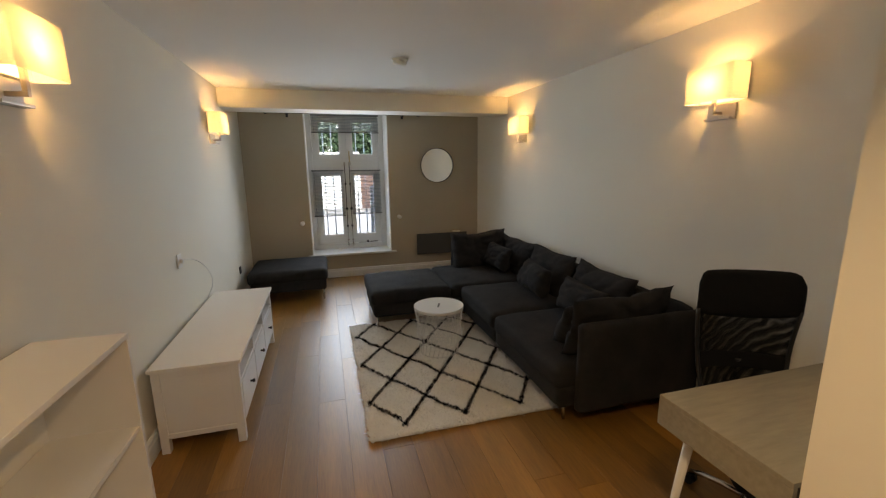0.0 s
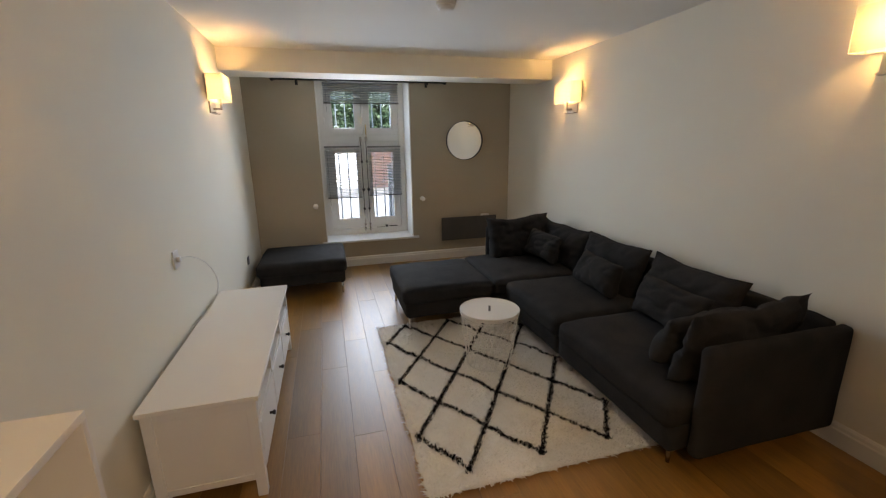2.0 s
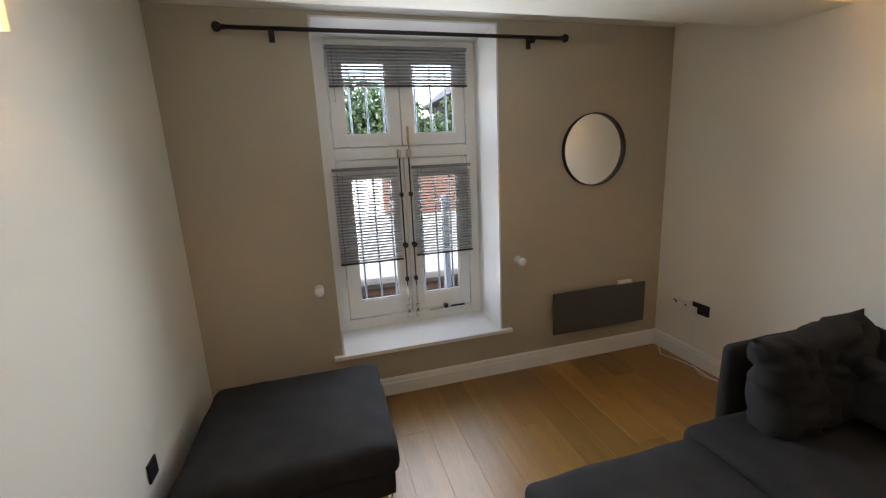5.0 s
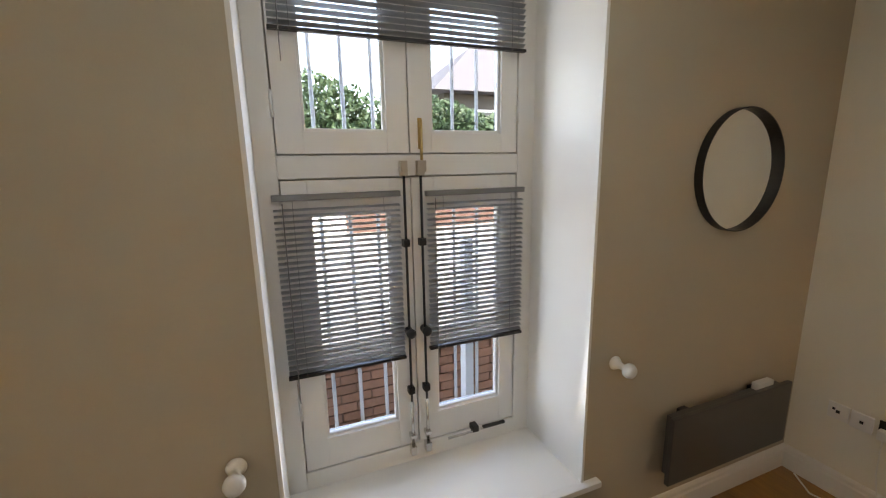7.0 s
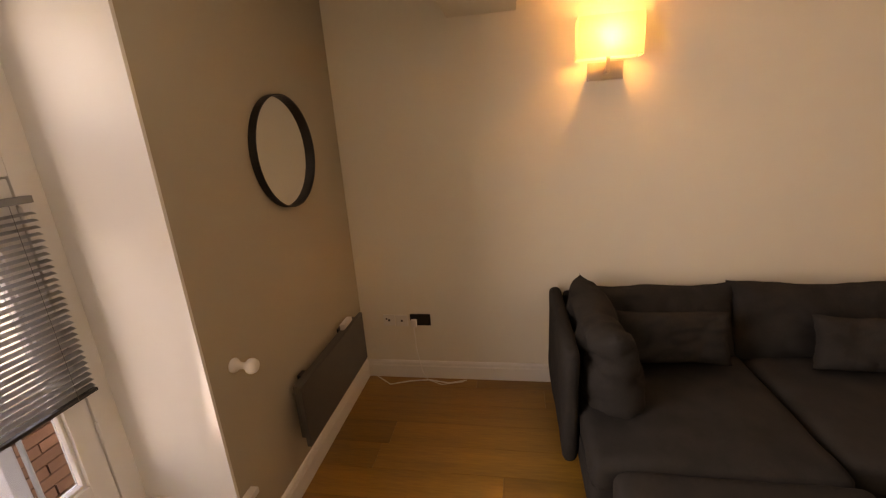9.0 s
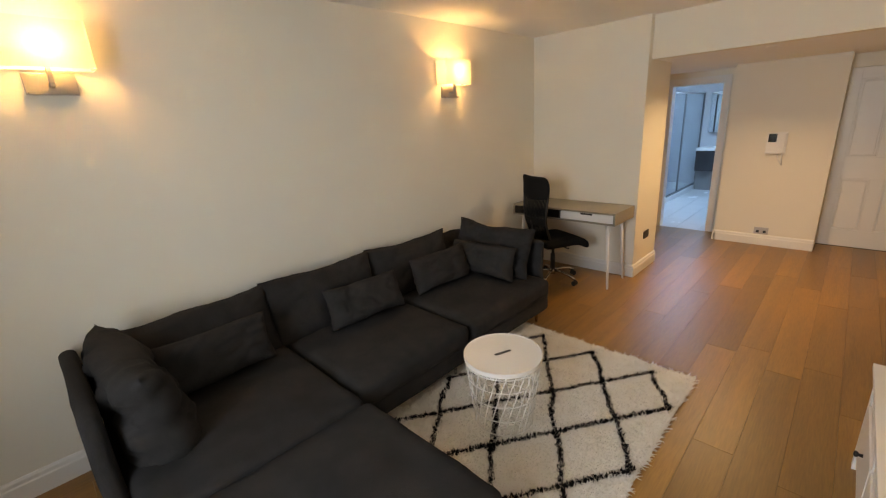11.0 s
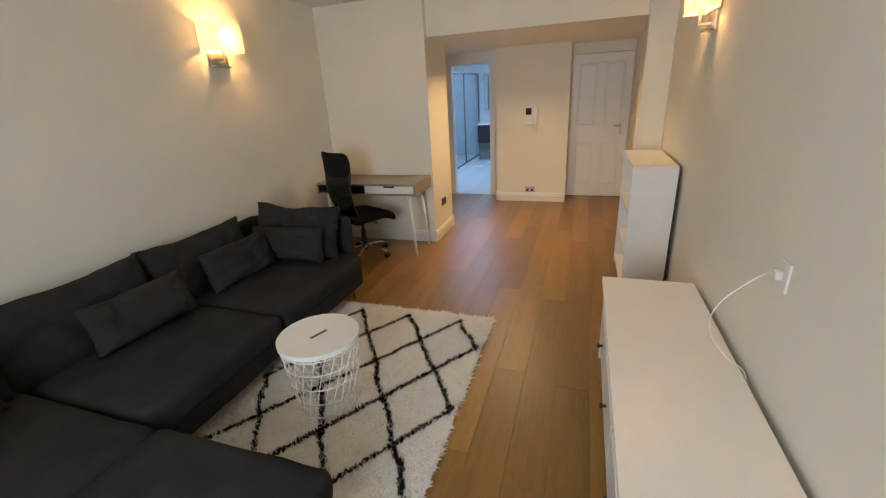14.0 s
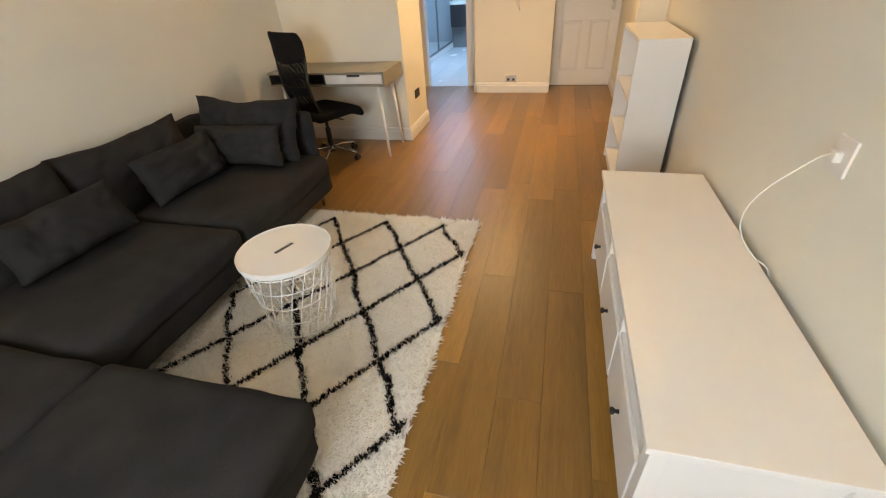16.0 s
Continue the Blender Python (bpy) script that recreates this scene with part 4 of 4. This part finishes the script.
for k in range(26):
    a0 = k * math.tau / 26
    pts = []
    for s in np.linspace(0, 1, 7):
        r = RB + (RT - RB) * s
        a = a0 + 0.62 * s
        pts.append((CX + r * math.cos(a), CY + r * math.sin(a), Z0 + 0.004 + s * 0.378))
    bm = bmesh.new()
    tube(bm, pts, 0.0031, 5)
    part("wire", bm, FURNITURE_WHITE, tab)
bm = bmesh.new()
for a in (0, math.pi / 2):
    rod(bm, (CX - RB * math.cos(a), CY - RB * math.sin(a), Z0 + 0.006), (CX + RB * math.cos(a), CY + RB * math.sin(a), Z0 + 0.006), 0.002, n=6)
part("base_wire", bm, FURNITURE_WHITE, tab)
tab.scale = (1, 1, 1.10)

# ---- desk ----
desk = thing("desk", "greige laminate desk with white drawer and splayed legs", "desk")
QX0, QX1, QY0, QY1, QZ0, QZ1 = 0.935, 2.095, -0.405, 0.078, 0.646, 0.765
boxes("desk_top", DESK_TOP, desk, (QX0, QX1, QY0, QY1, QZ1 - 0.018, QZ1), bevel=0.002)
boxes("bottom_board", DESK_TOP, desk, (QX0, QX1, QY0, QY1, QZ0, QZ0 + 0.016), bevel=0.002)
boxes("end_board", DESK_TOP, desk, (QX0, QX0 + 0.018, QY0, QY1, QZ0 + 0.016, QZ1 - 0.018))
boxes("end_board", DESK_TOP, desk, (QX1 - 0.018, QX1, QY0, QY1, QZ0 + 0.016, QZ1 - 0.018))
boxes("back_board", DARK_WOOD, desk, (QX0 + 0.018, QX1 - 0.018, QY0, QY0 + 0.012, QZ0 + 0.016, QZ1 - 0.018))
boxes("shelf_lining", DARK_WOOD, desk, (1.515, QX1 - 0.018, QY0 + 0.012, QY1 - 0.012, QZ0 + 0.0165, QZ0 + 0.019), (1.512, 1.525, QY0 + 0.012, QY1 - 0.004, QZ0 + 0.0165, QZ1 - 0.019), (QX1 - 0.021, QX1 - 0.0185, QY0 + 0.012, QY1 - 0.004, QZ0 + 0.0165, QZ1 - 0.019), label="dark open compartment")
drw = boxes("drawer", FURNITURE_WHITE, desk, (QX0 + 0.022, 1.508, QY1 - 0.020, QY1 - 0.003, QZ0 + 0.020, QZ1 - 0.022), bevel=0.002)
boxes("finger_notch", DARK_WOOD, drw, (1.165, 1.285, QY1 - 0.003, QY1 + 0.0015, QZ1 - 0.038, QZ1 - 0.0215), label="dark finger notch")
for x, dx in ((QX0 + 0.10, -0.055), (QX1 - 0.10, 0.02)):
    for y, dy in ((QY0 + 0.07, -0.0), (QY1 - 0.07, 0.045)):
        bm = bmesh.new()
        rod(bm, (x + dx, y + dy, 0), (x, y, QZ0), 0.011, 0.019, 14)
        part("leg", bm, FURNITURE_WHITE, desk, "white tapered leg", smooth=True)
desk.scale = (1, 1, 1.028)

# ---- office chair ----
CH = pose(1.56, 0.12, 0, 0, 0, 154)
chair = thing("office_chair", "black mesh office chair on chrome five-star base", "office chair", at=CH)


def chair_part(name, bm, mat, label="", smooth=True, bevel=0.0, parent=None):
    ob = part(name, bm, mat, parent or chair, label, bevel, smooth)
    return ob


bm = bmesh.new()
rod(bm, (0, 0, 0.07), (0, 0, 0.13), 0.032, 0.028, 16)
chair_part("hub", bm, CHROME)
for i in range(5):
    a = math.tau * i / 5 + 0.35
    c, s = math.cos(a), math.sin(a)
    bm = bmesh.new()
    tube(bm, [(0.02 * c, 0.02 * s, 0.115), (0.12 * c, 0.12 * s, 0.108), (0.22 * c, 0.22 * s, 0.088), (0.275 * c, 0.275 * s, 0.066)], 0.0145, 10)
    arm = chair_part("base_arm", bm, CHROME)
    bm = bmesh.new()
    for o in (-0.014, 0.014):
        p = Vector((0.275 * c, 0.275 * s, 0.027)) + Vector((-s, c, 0)) * o
        rod(bm, p - Vector((-s, c, 0)) * 0.009, p + Vector((-s, c, 0)) * 0.009, 0.026, n=16)
    rod(bm, (0.275 * c, 0.275 * s, 0.03), (0.275 * c, 0.275 * s, 0.075), 0.008)
    chair_part("caster", bm, BLACK_PLASTIC, smooth=False, parent=arm)
bm = bmesh.new()
rod(bm, (0, 0, 0.13), (0, 0, 0.30), 0.026, 0.024, 14)
rod(bm, (0, 0, 0.28), (0, 0, 0.42), 0.015, n=14)
chair_part("gas_column", bm, BLACK_PLASTIC)
bm = bmesh.new()
box(bm, -0.09, 0.09, -0.11, 0.10, 0.39, 0.425)
chair_part("mechanism", bm, BLACK_METAL, smooth=False, bevel=0.006)
bm = bmesh.new()
rod(bm, (0.08, 0.02, 0.405), (0.22, 0.04, 0.40), 0.006)
chair_part("lever", bm, BLACK_PLASTIC)
bm = bmesh.new()
soft_box(bm, -0.235, 0.235, -0.225, 0.30, 0.42, 0.505, 0.042, puff=0.012, n=14, wobble=0.004)
for v in bm.verts:
    if v.co.y > 0.12:
        v.co.z -= (v.co.y - 0.12) ** 2 * 2.2
chair_part("seat", bm, MESH_FABRIC)


def back_curve(z):
    q = (z - 0.5) / 0.68
    return -0.20 - 0.11 * q - 0.033 * math.sin(q * 5.2)


def back_sheet(bm, z0, z1, w0, w1, t, corner=0.0, dip=0.0, n=24, m=14):
    """A curved back panel between two heights, with rounded top corners and a hanging lower edge."""
    def at(i, j, side):
        u, s = 2 * i / n - 1, j / m
        w = w0 + (w1 - w0) * s
        over = max(0.0, abs(u) * w / 2 - (w / 2 - corner)) / corner if corner else 0.0
        top = z1 - corner * (1 - math.sqrt(max(0.0, 1 - over * over)))
        low = z0 - dip * (1 - u * u)
        z = low + (top - low) * s
        edge = max(0.25, (1 - u ** 6) ** 0.5) * (max(0.3, (1 - (2 * s - 1) ** 6) ** 0.5) if corner else 1.0)
        return bm.verts.new((u * w / 2, back_curve(z) + 0.045 * u * u + side * t / 2 * edge, z))
    g = {(i, j, k): at(i, j, k) for i in range(n + 1) for j in range(m + 1) for k in (-1, 1)}
    for i in range(n):
        for j in range(m):
            for k in (-1, 1):
                bm.faces.new((g[i, j, k], g[i + 1, j, k], g[i + 1, j + 1, k], g[i, j + 1, k]))
    for i in range(n):
        for j in (0, m):
            bm.faces.new((g[i, j, -1], g[i + 1, j, -1], g[i + 1, j, 1], g[i, j, 1]))
    for j in range(m):
        for i in (0, n):
            bm.faces.new((g[i, j, -1], g[i, j + 1, -1], g[i, j + 1, 1], g[i, j, 1]))


bm = bmesh.new()
back_sheet(bm, 0.50, 0.97, 0.36, 0.445, 0.008)
chair_part("mesh_back", bm, CHAIR_NET, "see-through black mesh back")
bm = bmesh.new()
back_sheet(bm, 0.945, 1.152, 0.455, 0.455, 0.05, corner=0.055, dip=0.03)
chair_part("headrest", bm, MESH_FABRIC)
bm = bmesh.new()
back_sheet(bm, 0.66, 0.735, 0.392, 0.402, 0.022)
chair_part("lumbar_band", bm, MESH_FABRIC)
for k in (-1, 1):
    bm = bmesh.new()
    tube(bm, [(k * (0.36 + 0.085 * (z - 0.5) / 0.47) / 2, back_curve(z) + 0.045, z) for z in np.linspace(0.48, 0.97, 14)], 0.010, 8)
    chair_part("side_frame", bm, BLACK_PLASTIC)
bm = bmesh.new()
tube(bm, [(0, -0.05, 0.405), (0, -0.20, 0.41), (0, -0.255, 0.46), (0, -0.262, 0.60), (0, -0.262, 0.70)], 0.018, 10)
chair_part("back_bar", bm, BLACK_PLASTIC)

# ---- hallway ----
ic = thing("intercom", "white entry intercom with handset and small dark screen", "intercom")
boxes("body", WHITE_PLASTIC, ic, (-0.025, 0.165, -2.405, -2.365, 1.12, 1.36), bevel=0.006)
boxes("screen", DARK_SCREEN, ic, (0.070, 0.150, -2.366, -2.362, 1.25, 1.345), label="small dark screen")
boxes("handset", WHITE_PLASTIC, ic, (-0.015, 0.040, -2.365, -2.335, 1.13, 1.35), bevel=0.01)
boxes("lower_shelf", WHITE_PLASTIC, ic, (-0.025, 0.165, -2.365, -2.345, 1.12, 1.145), bevel=0.004)
bm = bmesh.new()
tube(bm, [(0.0, -2.35, 1.13), (0.0, -2.36, 1.06), (-0.01, -2.375, 0.985), (0.03, -2.39, 1.04), (0.05, -2.39, 1.12)], 0.006)
part("curly_cord", bm, WHITE_PLASTIC, ic, smooth=True)
ic.location = (0.008, -0.010, 0.017)


def architrave(name, x0, x1, z, y, label):
    w = 0.065
    return tagged(boxes(name, GLOSS_WHITE, None, (x0 - w, x0, y, y + 0.018, 0, z + w), (x1, x1 + w, y, y + 0.018, 0, z + w), (x0, x1, y, y + 0.018, z, z + w), bevel=0.004), label, "door frame", kind="structure")


architrave("trim", DX0, DX1, DZ, HY, "white gloss door surround of the bathroom doorway")
tagged(boxes("door_frame", GLOSS_WHITE, None, (DX0 - 0.001, DX0 + 0.025, HY - 0.139, HY + 0.001, 0, DZ), (DX1 - 0.025, DX1 + 0.001, HY - 0.139, HY + 0.001, 0, DZ), (DX0 + 0.025, DX1 - 0.025, HY - 0.139, HY + 0.001, DZ - 0.025, DZ)), "white door lining of the bathroom doorway", "door frame", kind="structure")
door = tagged(new("door_1"), "white four-panel hallway door, closed, with lever handle", "door", kind="structure")
FX0, FX1 = HXW + 0.003, -0.433
boxes("door_leaf", GLOSS_WHITE, door, (FX0, FX1, HY - 0.06, HY - 0.03, 0.005, 2.025))
stile, mid = 0.095, (FX0 + FX1) / 2
for z0, z1 in ((0.005, 0.20), (0.82, 1.06), (1.91, 2.025)):
    boxes("rail", GLOSS_WHITE, door, (FX0 + stile, FX1 - stile, HY - 0.03, HY - 0.008, z0, z1), bevel=0.003)
for x0, x1 in ((FX0, FX0 + stile), (FX1 - stile, FX1)):
    boxes("stile", GLOSS_WHITE, door, (x0, x1, HY - 0.03, HY - 0.008, 0.005, 2.025), bevel=0.003)
for z0, z1 in ((0.20, 0.82), (1.06, 1.91)):
    boxes("muntin", GLOSS_WHITE, door, (mid - 0.05, mid + 0.05, HY - 0.03, HY - 0.0085, z0, z1), bevel=0.003)
    for a, b in ((FX0 + stile, mid - 0.05), (mid + 0.05, FX1 - stile)):
        boxes("panel", GLOSS_WHITE, door, (a + 0.03, b - 0.03, HY - 0.03, HY - 0.016, z0 + 0.03, z1 - 0.03), bevel=0.010)
        boxes("moulding", GLOSS_WHITE, door, (a, b, HY - 0.03, HY - 0.002, z0, z0 + 0.016), (a, b, HY - 0.03, HY - 0.002, z1 - 0.016, z1), (a, a + 0.014, HY - 0.03, HY - 0.004, z0 + 0.016, z1 - 0.016), (b - 0.014, b, HY - 0.03, HY - 0.004, z0 + 0.016, z1 - 0.016), bevel=0.004)
# added out of sight so that no outdoor light leaks round the door
shell("wall_stairwell", "unseen wall added behind the door to stop light leaks", WHITE_WALL, (EX0, EX1, HY - 0.145, HY - 0.07, 0, 2.03))
hd = thing("door_handle", "chrome lever handle on long plate", "door handle")
hd.parent = door
boxes("handle_plate", CHROME, hd, (-1.172, -1.132, HY - 0.008, HY - 0.002, 0.93, 1.10), bevel=0.002)
bm = bmesh.new()
tube(bm, [(-1.152, HY - 0.004, 1.05), (-1.152, HY + 0.04, 1.05), (-1.137, HY + 0.045, 1.05), (-1.047, HY + 0.045, 1.05)], 0.008)
part("lever", bm, CHROME, hd, smooth=True)

# ---- bathroom ----
bl = new("bath_light", bpy.data.lights.new("bath_light", "AREA"))
bl.data.energy, bl.data.size, bl.data.color = BATH_W, 0.9, (0.18, 0.48, 1.0)
bl.matrix_world = pose(1.5, -4.6, 2.39)
van = thing("vanity_unit", "dark wall-hung vanity unit with white basin", "vanity unit")
boxes("cabinet", VANITY, van, (0.95, 1.80, -6.65, -6.2, 0.42, 0.84), bevel=0.003)
boxes("basin", FURNITURE_WHITE, van, (0.95, 1.80, -6.65, -6.18, 0.84, 0.90), bevel=0.008)
boxes("lower_panel", GREY_PANEL, van, (0.95, 1.80, -6.65, -6.35, 0.0, 0.42))
bm = bmesh.new()
tube(bm, [(1.42, -6.5, 0.90), (1.42, -6.5, 1.06), (1.42, -6.44, 1.09), (1.42, -6.36, 1.05)], 0.015)
part("tap", bm, BLACK_METAL, van, "black mixer tap", smooth=True)
cab = thing("mirror_cabinet", "frameless mirror cabinet above the basin", "mirror cabinet")
boxes("cabinet", GREY_PANEL, cab, (0.95, 1.70, -6.65, -6.53, 1.2, 2.0))
boxes("mirror_door", MIRROR, cab, (0.95, 1.70, -6.53, -6.525, 1.2, 2.0))
sh = thing("shower_screen", "clear glass shower screen with grey metal frame", "shower screen")
for y in (-6.62, -5.3, -4.0):
    boxes("frame_post", GREY_PANEL, sh, (1.84, 1.87, y, y + 0.03, 0.09, 2.0))
boxes("frame_rail", GREY_PANEL, sh, (1.84, 1.87, -6.62, -3.97, 0.09, 0.12))
boxes("frame_rail", GREY_PANEL, sh, (1.84, 1.87, -6.62, -3.97, 1.97, 2.0))
for y in (-6.59, -5.27):
    p = boxes("pane", SHOWER_GLASS, sh, (1.852, 1.858, y, y + 1.27, 0.12, 1.97))
boxes("shower_tray", FURNITURE_WHITE, sh, (1.82, 2.75, -6.65, -3.95, 0, 0.09), bevel=0.008)
twl = thing("towel_rail", "dark towel rail on the shower wall", "towel rail")
for z in (1.0, 1.15, 1.3, 1.45, 1.6):
    bm = bmesh.new()
    rod(bm, (2.70, -5.0, z), (2.70, -4.5, z), 0.012)
    part("bar", bm, BLACK_METAL, twl, smooth=True)
boxes("upright", BLACK_METAL, twl, (2.69, 2.75, -5.02, -4.99, 0.95, 1.65), (2.69, 2.75, -4.51, -4.48, 0.95, 1.65))

# ---- floor boards and tiles ----
PW, GAP = 0.187, 0.0008


def board(x0, x1, y0, y1):
    bm = bmesh.new()
    w, d = (x1 - x0 - GAP) / 2, (y1 - y0 - GAP) / 2
    e = 0.0007
    lo = [bm.verts.new((sx * w, sy * d, -0.013)) for sx, sy in ((-1, -1), (1, -1), (1, 1), (-1, 1))]
    mid_ = [bm.verts.new((sx * w, sy * d, -e)) for sx, sy in ((-1, -1), (1, -1), (1, 1), (-1, 1))]
    hi = [bm.verts.new((sx * (w - e), sy * (d - e), 0)) for sx, sy in ((-1, -1), (1, -1), (1, 1), (-1, 1))]
    for a, b in ((lo, mid_), (mid_, hi)):
        for i in range(4):
            bm.faces.new((a[i], a[(i + 1) % 4], b[(i + 1) % 4], b[i]))
    bm.faces.new(hi)
    ob = part("plank", bm, OAK, floor)
    ob.location = ((x0 + x1) / 2, (y0 + y1) / 2, random.uniform(-0.0003, 0.0003))


rng = random.Random(11)
x = XL
while x < XR - 0.001:
    x1 = min(x + PW, XR)
    hall = x1 > HXW and x < 1.52
    lo = HY if hall else YB
    y = lo - rng.uniform(0.0, 1.3)
    while y < YW:
        y1 = y + rng.choice((1.25, 1.5, 1.8, 1.8, 0.9))
        a, b = max(y, lo), min(y1, YW)
        if b - a > 0.02:
            board(x, x1, a, b)
        y = y1
    x = x1

bm = bmesh.new()
box(bm, -0.148, 0.148, -0.298, 0.298, -0.006, 0.0)
tile = part("tile", bm, TILE, bath_floor)
k = 0
for i in range(8):
    for j in range(6):
        o = tile if k == 0 else new("tile", tile.data)
        o.parent = bath_floor
        o.matrix_world = pose(0.71 + i * 0.3, -3.08 - j * 0.6, 0)
        k += 1
